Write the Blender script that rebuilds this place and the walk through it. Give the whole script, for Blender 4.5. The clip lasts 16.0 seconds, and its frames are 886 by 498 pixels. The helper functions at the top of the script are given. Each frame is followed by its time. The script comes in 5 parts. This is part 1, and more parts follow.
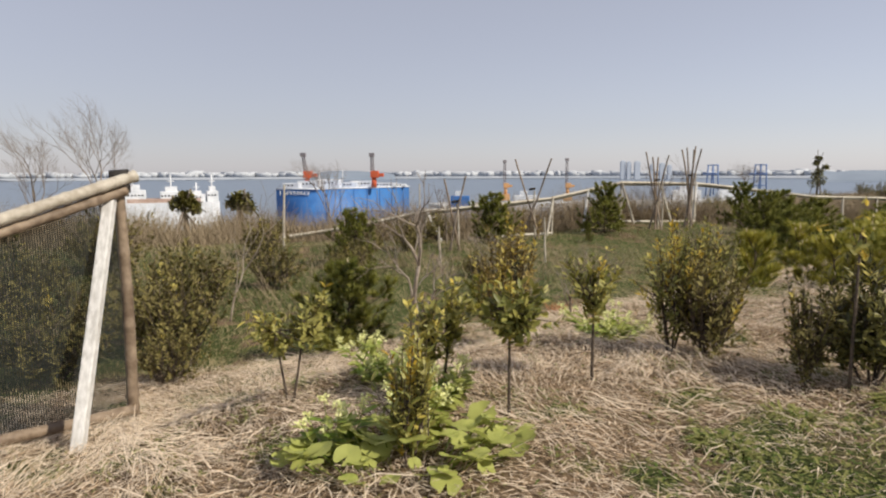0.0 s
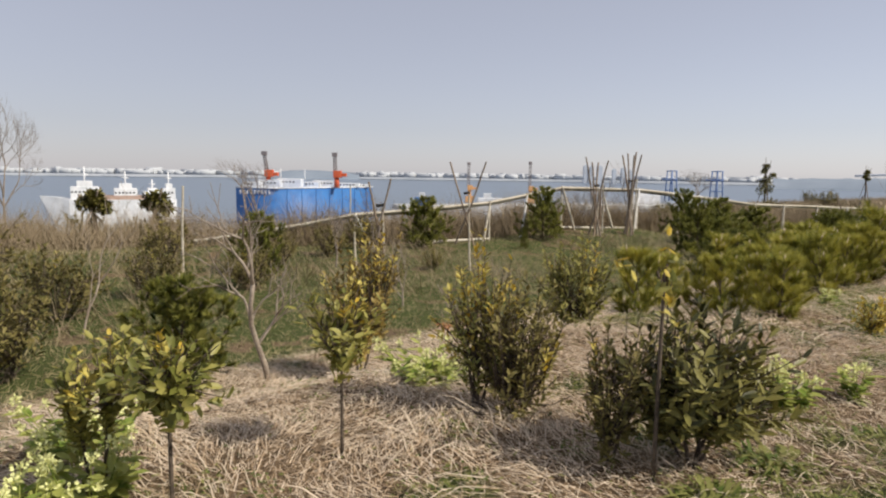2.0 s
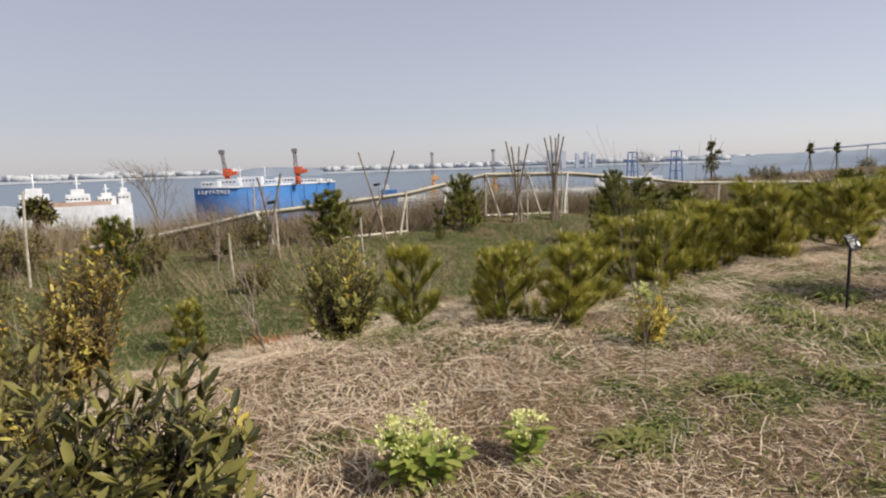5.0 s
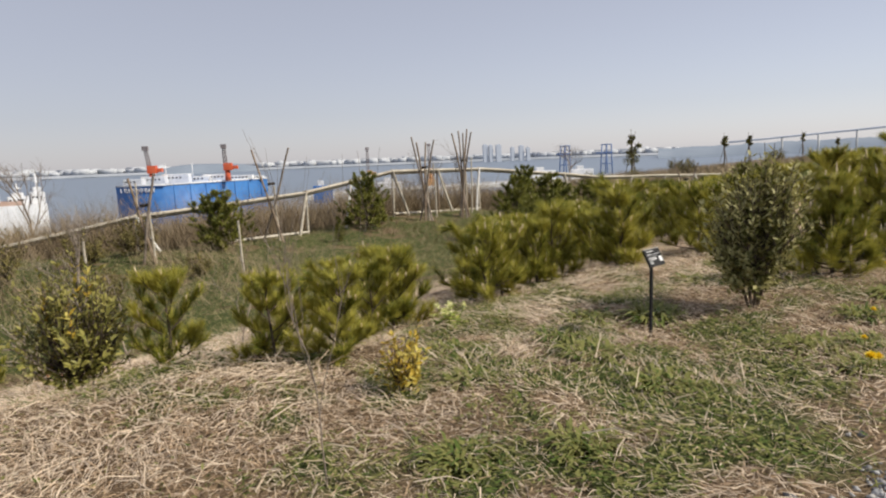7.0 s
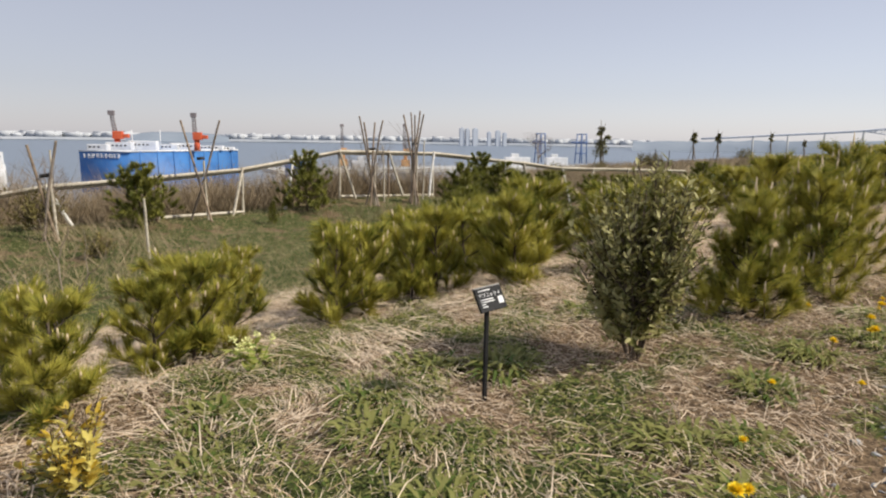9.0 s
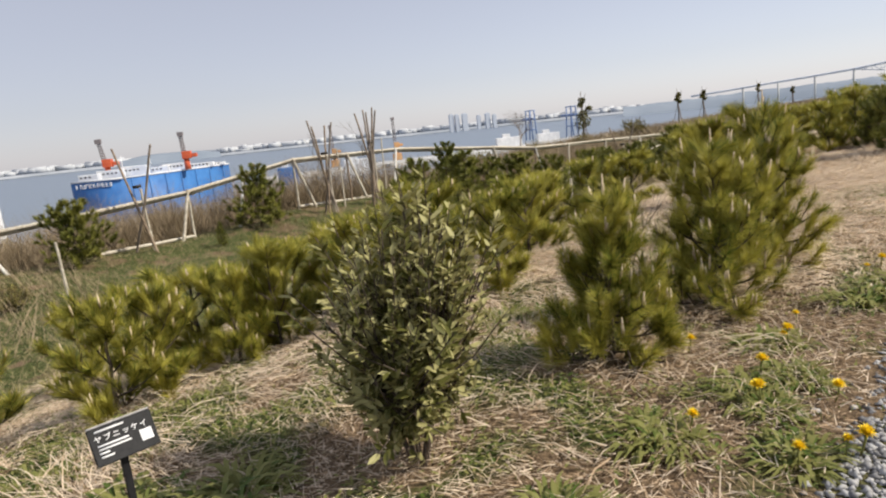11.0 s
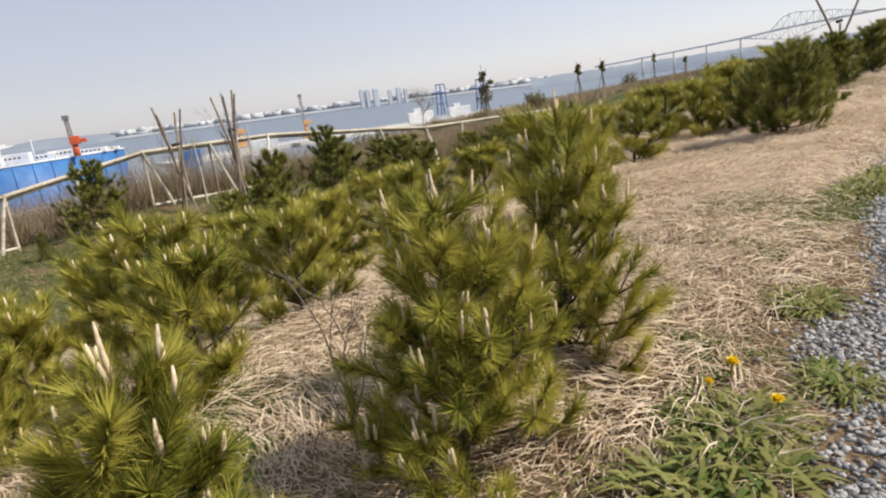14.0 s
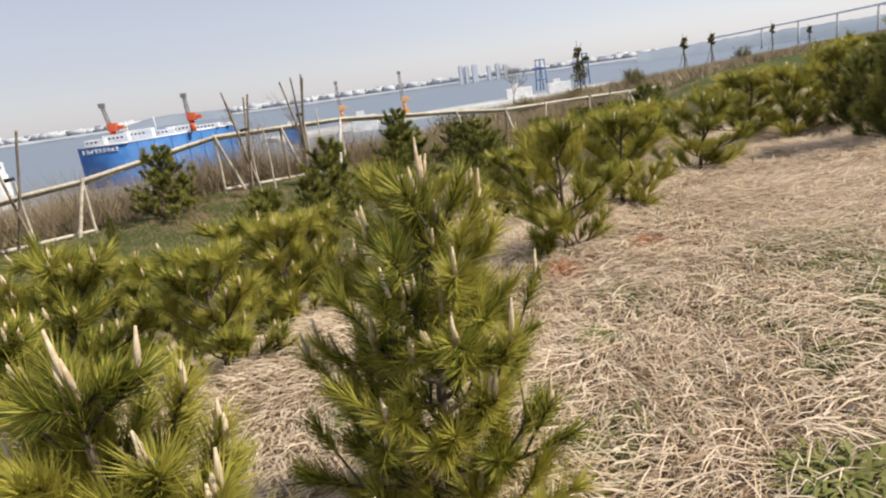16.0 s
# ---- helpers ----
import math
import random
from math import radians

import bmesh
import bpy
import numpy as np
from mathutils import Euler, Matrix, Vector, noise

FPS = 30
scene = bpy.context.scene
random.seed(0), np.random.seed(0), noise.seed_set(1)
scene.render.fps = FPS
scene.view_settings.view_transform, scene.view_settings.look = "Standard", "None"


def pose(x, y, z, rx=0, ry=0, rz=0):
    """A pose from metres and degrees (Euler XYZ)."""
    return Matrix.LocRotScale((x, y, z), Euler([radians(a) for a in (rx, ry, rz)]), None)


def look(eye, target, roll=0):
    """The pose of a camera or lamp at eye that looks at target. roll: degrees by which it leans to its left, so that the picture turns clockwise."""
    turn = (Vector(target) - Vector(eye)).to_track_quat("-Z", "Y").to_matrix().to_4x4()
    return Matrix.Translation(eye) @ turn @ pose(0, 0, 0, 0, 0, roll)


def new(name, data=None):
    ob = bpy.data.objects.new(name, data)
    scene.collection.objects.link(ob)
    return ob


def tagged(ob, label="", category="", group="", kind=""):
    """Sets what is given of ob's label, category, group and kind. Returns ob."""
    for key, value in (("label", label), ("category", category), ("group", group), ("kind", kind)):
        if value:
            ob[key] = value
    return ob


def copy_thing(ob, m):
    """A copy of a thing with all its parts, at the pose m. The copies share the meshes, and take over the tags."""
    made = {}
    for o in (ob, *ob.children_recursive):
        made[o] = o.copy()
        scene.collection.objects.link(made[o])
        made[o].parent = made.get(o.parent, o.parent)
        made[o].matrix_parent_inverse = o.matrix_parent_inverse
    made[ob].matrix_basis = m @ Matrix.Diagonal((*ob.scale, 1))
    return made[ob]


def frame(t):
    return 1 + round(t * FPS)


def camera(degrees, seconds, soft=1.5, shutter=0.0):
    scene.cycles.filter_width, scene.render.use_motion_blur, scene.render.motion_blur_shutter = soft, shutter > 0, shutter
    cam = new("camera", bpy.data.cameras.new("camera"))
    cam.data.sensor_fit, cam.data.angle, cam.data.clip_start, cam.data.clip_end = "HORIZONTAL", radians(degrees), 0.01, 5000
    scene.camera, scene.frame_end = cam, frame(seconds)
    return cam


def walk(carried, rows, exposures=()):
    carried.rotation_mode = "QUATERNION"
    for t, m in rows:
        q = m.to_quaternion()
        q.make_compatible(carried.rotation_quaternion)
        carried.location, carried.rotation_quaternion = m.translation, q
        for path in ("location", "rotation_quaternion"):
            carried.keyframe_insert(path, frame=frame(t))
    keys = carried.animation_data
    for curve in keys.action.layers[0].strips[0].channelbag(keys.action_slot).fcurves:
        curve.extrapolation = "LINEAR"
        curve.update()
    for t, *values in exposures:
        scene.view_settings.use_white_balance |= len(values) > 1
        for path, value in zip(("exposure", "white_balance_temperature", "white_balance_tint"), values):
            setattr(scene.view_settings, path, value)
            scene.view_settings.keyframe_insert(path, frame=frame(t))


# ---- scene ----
cam = camera(71.0, 16.0, soft=2.1)
PATH = [
    (0, (-0.421, -0.586, 2.278), (-0.543, 1.396, 2.034), -0.2),
    (0.5, (-0.119, -0.326, 2.265), (-0.188, 1.651, 1.969), -1.6),
    (1, (0.176, -0.043, 2.293), (0.161, 1.922, 1.924), -1.9),
    (1.5, (0.538, 0.184, 2.335), (0.509, 2.165, 2.061), -1.3),
    (2, (0.855, 0.487, 2.328), (0.847, 2.473, 2.089), 0.8),
    (2.5, (1.2, 0.793, 2.331), (1.348, 2.766, 2.036), 0.2),
    (3, (1.537, 1.086, 2.341), (1.638, 3.062, 2.048), -1.4),
    (3.5, (1.896, 1.383, 2.36), (2.033, 3.352, 2.039), -0.9),
    (3.7, (2.048, 1.47, 2.351), (2.143, 3.448, 2.069), -0.8),
    (5.8, (3.542, 1.933, 2.256), (3.64, 3.913, 1.987), -2.0),
    (6, (3.668, 2.049, 2.274), (3.845, 4.016, 1.956), 0.1),
    (6.5, (4.032, 2.217, 2.282), (4.312, 4.179, 2.011), -0.8),
    (7, (4.416, 2.39, 2.312), (4.701, 4.348, 2.019), -2.2),
    (7.5, (4.74, 2.667, 2.328), (5.119, 4.598, 1.97), 1.6),
    (8, (5.1, 2.987, 2.31), (5.421, 4.92, 1.91), 0.9),
    (8.5, (5.394, 3.201, 2.321), (5.755, 5.136, 1.969), 0.0),
    (8.7, (5.487, 3.278, 2.34), (5.859, 5.212, 1.989), 0.9),
    (10.8, (7.095, 4.221, 2.464), (7.454, 6.156, 2.106), -3.2),
    (11, (7.24, 4.311, 2.462), (7.596, 6.241, 2.076), -6.0),
    (11.5, (7.62, 4.637, 2.47), (8.234, 6.505, 2.106), -3.2),
    (12, (7.942, 4.925, 2.487), (8.62, 6.761, 2.072), -3.1),
    (12.5, (8.253, 5.171, 2.529), (9.014, 6.963, 2.072), -2.6),
    (13, (8.443, 5.461, 2.553), (9.302, 7.204, 2.08), -0.6),
    (13.5, (8.76, 5.651, 2.531), (9.479, 7.456, 2.054), -6.0),
    (14, (9.037, 5.833, 2.537), (9.629, 7.679, 2.046), -7.4),
    (14.5, (9.312, 6.092, 2.587), (9.913, 7.944, 2.131), -4.1),
    (15, (9.656, 6.283, 2.607), (10.038, 8.195, 2.16), -5.6),
    (15.5, (9.959, 6.466, 2.6), (10.255, 8.386, 2.126), -7.7),
    (16, (10.283, 6.656, 2.635), (10.573, 8.565, 2.113), -7.9),
]
walk(cam, [(t, look(e, g, r)) for t, e, g, r in PATH], [(0.0, -0.02), (6.0, -0.02), (8.5, 0.05), (11.0, 0.15), (16.0, 0.22)])

# ---------------------------------------------------------------- light
SUN_AZ, SUN_EL = 115.0, 42.0      # degrees clockwise from +y, and above the horizon
world = bpy.data.worlds.new("sky")
scene.world = world
world.use_nodes = True
wn = world.node_tree.nodes
sky = wn.new("ShaderNodeTexSky")
sky.sky_type = "NISHITA"
sky.sun_disc = False
sky.sun_elevation, sky.sun_rotation = radians(SUN_EL), radians(-SUN_AZ)
sky.air_density, sky.dust_density, sky.ozone_density = 1.0, 0.4, 1.5
wn["Background"].inputs["Strength"].default_value = 0.11
hazy = wn.new("ShaderNodeHueSaturation")       # spring haze pales the blue
hazy.inputs["Saturation"].default_value = 0.6
tone = wn.new("ShaderNodeMix")
tone.data_type, tone.blend_type = "RGBA", "MULTIPLY"
tone.inputs[0].default_value = 1.0
tone.inputs[7].default_value = (1.03, 0.98, 1.03, 1)
world.node_tree.links.new(sky.outputs[0], hazy.inputs["Color"])
world.node_tree.links.new(hazy.outputs[0], tone.inputs[6])
veil = wn.new("ShaderNodeMix")                 # thick even haze over the whole dome
veil.data_type = "RGBA"
veil.inputs[0].default_value = 0.5
veil.inputs[7].default_value = (4.6, 4.75, 5.5, 1)
world.node_tree.links.new(tone.outputs[2], veil.inputs[6])
world.node_tree.links.new(veil.outputs[2], wn["Background"].inputs["Color"])
sun = new("sun", bpy.data.lights.new("sun", "SUN"))
sun.data.energy, sun.data.angle, sun.data.color = 4.6, radians(0.6), (1.0, 0.92, 0.80)
ce = math.cos(radians(SUN_EL))
sun.matrix_world = look((ce * math.sin(radians(SUN_AZ)) * 50, ce * math.cos(radians(SUN_AZ)) * 50, math.sin(radians(SUN_EL)) * 50), (0, 0, 0))


# ---------------------------------------------------------------- materials
def mat(name, c1, c2, scale=20.0, rough=0.8, bump=0.3, island=False, metal=0.0, c3=None, translucent=0.0, coarse=0.25, spec=0.3):
    """Two or three tones mixed by fine and coarse noise (and from piece to piece), with a fine relief."""
    m = bpy.data.materials.new(name)
    m.use_nodes = True
    n, l = m.node_tree.nodes, m.node_tree.links
    b = n["Principled BSDF"]
    tc = n.new("ShaderNodeTexCoord")
    n1 = n.new("ShaderNodeTexNoise")
    n1.inputs["Scale"].default_value, n1.inputs["Detail"].default_value = scale, 6
    n2 = n.new("ShaderNodeTexNoise")
    n2.inputs["Scale"].default_value, n2.inputs["Detail"].default_value = scale * coarse * 0.4, 3
    for k in (n1, n2):
        l.new(tc.outputs["Object"], k.inputs["Vector"])
    add = n.new("ShaderNodeMath")
    add.operation = "ADD"
    l.new(n1.outputs[0], add.inputs[0])
    l.new(n2.outputs[0], add.inputs[1])
    mul = n.new("ShaderNodeMath")
    mul.operation = "MULTIPLY_ADD"
    l.new(add.outputs[0], mul.inputs[0])
    mul.inputs[1].default_value, mul.inputs[2].default_value = 1.5, -1.0
    fac = mul.outputs[0]
    if island:
        g = n.new("ShaderNodeNewGeometry")
        oi = n.new("ShaderNodeObjectInfo")
        a2 = n.new("ShaderNodeMath")
        a2.operation = "MULTIPLY_ADD"
        l.new(g.outputs["Random Per Island"], a2.inputs[0])
        a2.inputs[1].default_value = 0.55
        a3 = n.new("ShaderNodeMath")
        a3.operation = "MULTIPLY_ADD"
        l.new(oi.outputs["Random"], a3.inputs[0])
        a3.inputs[1].default_value = 0.3
        l.new(a3.outputs[0], a2.inputs[2])
        a4 = n.new("ShaderNodeMath")
        a4.operation = "MULTIPLY_ADD"
        l.new(fac, a4.inputs[0])
        a4.inputs[1].default_value = 0.25
        l.new(a2.outputs[0], a4.inputs[2])
        fac = a4.outputs[0]
    r = n.new("ShaderNodeValToRGB")
    r.color_ramp.elements[0].color, r.color_ramp.elements[1].color = (*c1, 1), (*c2, 1)
    r.color_ramp.elements[0].position, r.color_ramp.elements[1].position = 0.15, 0.85
    if c3:
        e = r.color_ramp.elements.new(0.97)
        e.color = (*c3, 1)
    l.new(fac, r.inputs[0])
    l.new(r.outputs[0], b.inputs["Base Color"])
    b.inputs["Roughness"].default_value, b.inputs["Metallic"].default_value = rough, metal
    b.inputs["Specular IOR Level"].default_value = spec
    if bump:
        bp = n.new("ShaderNodeBump")
        bp.inputs["Strength"].default_value, bp.inputs["Distance"].default_value = bump, 0.4 / scale
        l.new(n1.outputs[0], bp.inputs["Height"])
        l.new(bp.outputs[0], b.inputs["Normal"])
    if translucent:
        t = n.new("ShaderNodeBsdfTranslucent")
        l.new(r.outputs[0], t.inputs["Color"])
        mx = n.new("ShaderNodeMixShader")
        mx.inputs[0].default_value = translucent
        l.new(b.outputs[0], mx.inputs[1])
        l.new(t.outputs[0], mx.inputs[2])
        l.new(mx.outputs[0], n["Material Output"].inputs["Surface"])
    return m


M_straw = mat("dry_straw", (0.17, 0.10, 0.050), (0.54, 0.395, 0.25), 9, 0.7, 0, True, c3=(0.77, 0.64, 0.48), translucent=0.2)
M_green = mat("green_grass", (0.035, 0.060, 0.012), (0.11, 0.16, 0.03), 9, 0.6, 0, True, c3=(0.26, 0.26, 0.08), translucent=0.3)
M_meadow = mat("meadow_grass", (0.075, 0.10, 0.03), (0.20, 0.21, 0.08), 3, 0.7, 0, True, c3=(0.36, 0.30, 0.16), translucent=0.3)
M_needle = mat("pine_needles", (0.024, 0.040, 0.008), (0.128, 0.158, 0.021), 6, 0.5, 0, True, c3=(0.42, 0.38, 0.07), translucent=0.27, spec=0.22)
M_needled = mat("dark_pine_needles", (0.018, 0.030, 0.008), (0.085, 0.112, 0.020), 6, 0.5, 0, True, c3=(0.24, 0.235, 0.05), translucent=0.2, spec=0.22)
M_candle = mat("pine_candle", (0.45, 0.34, 0.20), (0.72, 0.60, 0.43), 60, 0.7, 0.3)
M_bark = mat("dark_bark", (0.05, 0.038, 0.028), (0.15, 0.115, 0.085), 40, 0.9, 0.6)
M_pale = mat("pale_bark", (0.22, 0.17, 0.13), (0.42, 0.36, 0.29), 40, 0.85, 0.5)
M_twig = mat("grey_twigs", (0.16, 0.13, 0.105), (0.34, 0.28, 0.225), 30, 0.9, 0.3)
M_leaf = mat("evergreen_leaf", (0.014, 0.018, 0.007), (0.048, 0.050, 0.014), 12, 0.42, 0, True, c3=(0.20, 0.18, 0.05), translucent=0.08, spec=0.28)
M_leafo = mat("olive_leaf", (0.055, 0.065, 0.016), (0.18, 0.185, 0.04), 12, 0.45, 0, True, c3=(0.36, 0.33, 0.09), translucent=0.28, spec=0.35)
M_leafd = mat("dull_olive_leaf", (0.028, 0.030, 0.011), (0.105, 0.098, 0.028), 12, 0.6, 0, True, c3=(0.24, 0.20, 0.07), translucent=0.2, spec=0.15)
M_leafm = mat("mid_green_leaf", (0.035, 0.040, 0.010), (0.125, 0.125, 0.030), 12, 0.5, 0, True, c3=(0.42, 0.39, 0.17), translucent=0.25, spec=0.2)
M_leafy = mat("yellow_leaf", (0.32, 0.19, 0.018), (0.56, 0.39, 0.045), 12, 0.5, 0, True, c3=(0.64, 0.54, 0.14), translucent=0.3)
M_leafbrown = mat("brownish_leaf", (0.075, 0.048, 0.016), (0.22, 0.155, 0.04), 12, 0.5, 0, True, c3=(0.34, 0.25, 0.07), translucent=0.2)
M_lime = mat("lime_leaf", (0.10, 0.17, 0.025), (0.23, 0.31, 0.052), 14, 0.5, 0.15, True, c3=(0.42, 0.44, 0.12), translucent=0.3)
M_flower = mat("pale_yellow_petal", (0.62, 0.62, 0.18), (0.80, 0.80, 0.38), 20, 0.6, 0, True, translucent=0.2)
M_dand = mat("dandelion_petal", (0.80, 0.50, 0.01), (0.95, 0.72, 0.03), 40, 0.6, 0, True)
M_red = mat("rust_red_fronds", (0.20, 0.07, 0.025), (0.42, 0.17, 0.07), 15, 0.7, 0, True, translucent=0.2)
M_reed = mat("brown_brush", (0.075, 0.05, 0.032), (0.20, 0.145, 0.09), 6, 0.9, 0, True, c3=(0.32, 0.25, 0.16))
M_bamboo = mat("weathered_bamboo", (0.36, 0.31, 0.24), (0.62, 0.57, 0.47), 14, 0.6, 0.25)
M_bamboob = mat("brown_bamboo", (0.15, 0.105, 0.07), (0.34, 0.26, 0.18), 14, 0.6, 0.3)
M_white = mat("flaking_white_paint", (0.52, 0.50, 0.46), (0.82, 0.80, 0.76), 30, 0.7, 0.4)
M_wire = mat("dark_binding", (0.02, 0.018, 0.015), (0.06, 0.05, 0.04), 60, 0.7, 0.2)
M_net = mat("dark_gauze", (0.012, 0.015, 0.013), (0.035, 0.04, 0.034), 60, 0.8, 0.1)
M_stone = mat("grey_gravel", (0.055, 0.058, 0.063), (0.21, 0.207, 0.205), 40, 0.85, 0.3, True, c3=(0.40, 0.395, 0.385))
M_black = mat("black_plastic", (0.008, 0.008, 0.009), (0.02, 0.02, 0.021), 60, 0.65, 0.1)
M_edge = mat("worn_grey_edge", (0.25, 0.24, 0.23), (0.45, 0.43, 0.41), 60, 0.5, 0.1)
M_print = mat("white_print", (0.72, 0.72, 0.72), (0.85, 0.85, 0.85), 60, 0.6, 0)
M_hull = mat("blue_hull_paint", (0.035, 0.13, 0.36), (0.06, 0.20, 0.48), 0.15, 0.5, 0.05)
M_ship = mat("white_ship_paint", (0.60, 0.61, 0.62), (0.82, 0.82, 0.82), 0.2, 0.5, 0.05)
M_orange = mat("orange_crane_paint", (0.52, 0.085, 0.035), (0.66, 0.15, 0.06), 0.3, 0.5, 0.05)
M_ochre = mat("ochre_crane_paint", (0.60, 0.30, 0.12), (0.72, 0.42, 0.20), 0.3, 0.6, 0.05)
M_jib = mat("grey_brown_steel", (0.17, 0.15, 0.15), (0.30, 0.26, 0.25), 0.5, 0.6, 0.05)
M_deck = mat("rusty_deck", (0.32, 0.22, 0.17), (0.48, 0.36, 0.30), 0.3, 0.8, 0.05)
M_gantry = mat("blue_gantry_paint", (0.12, 0.18, 0.34), (0.20, 0.28, 0.46), 0.3, 0.6, 0.05)
M_conc = mat("pale_concrete", (0.42, 0.42, 0.41), (0.58, 0.58, 0.56), 0.1, 0.85, 0.05)
# far walls and towers: bluish distance haze is painted into the base colour
M_city = mat("haze_tinted_walls", (0.28, 0.31, 0.355), (0.50, 0.52, 0.545), 0.01, 0.9, 0, True, spec=0.0)
M_tower = mat("haze_tinted_towers", (0.42, 0.46, 0.53), (0.52, 0.56, 0.62), 0.01, 0.9, 0, True, spec=0.0)
# distant land: aerial haze is mixed into these blue-grey base colours
M_shore = mat("haze_tinted_shore", (0.29, 0.32, 0.36), (0.41, 0.43, 0.46), 0.006, 1.0, 0, spec=0.0)
M_wood = mat("haze_tinted_woods", (0.20, 0.24, 0.29), (0.28, 0.32, 0.37), 0.004, 1.0, 0, spec=0.0)
M_steel = mat("pale_bridge_steel", (0.66, 0.68, 0.71), (0.80, 0.81, 0.82), 0.02, 0.6, 0)


def sea_material():
    m = bpy.data.materials.new("hazy_sea")
    m.use_nodes = True
    n, l = m.node_tree.nodes, m.node_tree.links
    b = n["Principled BSDF"]
    b.inputs["Base Color"].default_value = (0.16, 0.20, 0.25, 1)
    b.inputs["Roughness"].default_value = 0.35
    tc = n.new("ShaderNodeTexCoord")
    w = n.new("ShaderNodeTexNoise")
    w.inputs["Scale"].default_value, w.inputs["Detail"].default_value = 0.12, 6
    l.new(tc.outputs["Object"], w.inputs["Vector"])
    bp = n.new("ShaderNodeBump")
    bp.inputs["Strength"].default_value, bp.inputs["Distance"].default_value = 0.5, 1.5
    l.new(w.outputs[0], bp.inputs["Height"])
    l.new(bp.outputs[0], b.inputs["Normal"])
    return m


def ground_material():
    """Straw thatch over soil, mixed with green by a mask carried on the sheet."""
    m = bpy.data.materials.new("thatch_and_soil")
    m.use_nodes = True
    n, l = m.node_tree.nodes, m.node_tree.links
    b = n["Principled BSDF"]
    b.inputs["Roughness"].default_value = 0.95
    b.inputs["Specular IOR Level"].default_value = 0.1
    tc = n.new("ShaderNodeTexCoord")

    def noise_node(scale, detail=6):
        k = n.new("ShaderNodeTexNoise")
        k.inputs["Scale"].default_value, k.inputs["Detail"].default_value = scale, detail
        l.new(tc.outputs["Object"], k.inputs["Vector"])
        return k

    def ramp(src, p0, ca, p1, cb):
        r = n.new("ShaderNodeValToRGB")
        r.color_ramp.elements[0].position, r.color_ramp.elements[1].position = p0, p1
        r.color_ramp.elements[0].color, r.color_ramp.elements[1].color = (*ca, 1), (*cb, 1)
        l.new(src, r.inputs[0])
        return r

    fine, mid = noise_node(45), noise_node(1.3, 5)
    straw = ramp(fine.outputs[0], 0.3, (0.06, 0.04, 0.024), 0.7, (0.29, 0.205, 0.125))
    green = ramp(fine.outputs[0], 0.3, (0.03, 0.042, 0.014), 0.7, (0.11, 0.125, 0.04))
    at = n.new("ShaderNodeAttribute")
    at.attribute_name = "green"
    add = n.new("ShaderNodeMath")
    add.operation = "ADD"
    l.new(at.outputs["Fac"], add.inputs[0])
    l.new(mid.outputs[0], add.inputs[1])
    mask = ramp(add.outputs[0], 0.72, (0, 0, 0), 1.05, (1, 1, 1))
    mx = n.new("ShaderNodeMix")
    mx.data_type = "RGBA"
    l.new(mask.outputs[0], mx.inputs[0])
    l.new(straw.outputs[0], mx.inputs[6])
    l.new(green.outputs[0], mx.inputs[7])
    l.new(mx.outputs[2], b.inputs["Base Color"])
    bp = n.new("ShaderNodeBump")
    bp.inputs["Strength"].default_value, bp.inputs["Distance"].default_value = 0.8, 0.03
    l.new(fine.outputs[0], bp.inputs["Height"])
    l.new(bp.outputs[0], b.inputs["Normal"])
    return m


# ---------------------------------------------------------------- plan: s runs along the walk, d to its left
U = np.array([0.8197, 0.5728])
NRM = np.array([-0.5728, 0.8197])
ORG = np.array([-0.5, -0.75])
PROF_D = [-60, -20, -5, 0, .5, 1, 2, 3, 3.6, 4.4, 4.8, 5.3, 6.2, 7.5, 9.2, 12, 16, 20, 23, 30, 50, 80, 150]
PROF_Z = [1.2, 1.4, 1.15, .95, .93, .88, .80, .74, .68, .51, .42, .30, .08, -.1, -.38, -.36, -.15, .1, 0, -.6, -2, -8, -46]
BANK_Z = [1.2, 1.4, 1.15, .95, .93, .88, .81, .77, .75, .71, .58, .14, -.02, -.1, -.38, -.36, -.15, .1, 0, -.6, -2, -8, -46]
rng = np.random.default_rng(7)


def W(s, d):
    return ORG[0] + s * U[0] + d * NRM[0], ORG[1] + s * U[1] + d * NRM[1]


def lattice(ix, iy, seed):
    h = np.sin(ix * 127.1 + iy * 311.7 + seed * 74.7) * 43758.5453
    return h - np.floor(h)


def vnoise(x, y, seed=0):
    """Smooth noise from 0 to 1."""
    ix, iy = np.floor(x), np.floor(y)
    fx, fy = x - ix, y - iy
    fx, fy = fx * fx * (3 - 2 * fx), fy * fy * (3 - 2 * fy)
    a, b = lattice(ix, iy, seed), lattice(ix + 1, iy, seed)
    c, e = lattice(ix, iy + 1, seed), lattice(ix + 1, iy + 1, seed)
    return (a * (1 - fx) + b * fx) * (1 - fy) + (c * (1 - fx) + e * fx) * fy


def path_edge(s):
    """How far left the gravel reaches."""
    return .22 + .28 * (vnoise(s * 1.3, s * 0, 31) - .5) - np.clip(s - 15, 0, 30) * .05


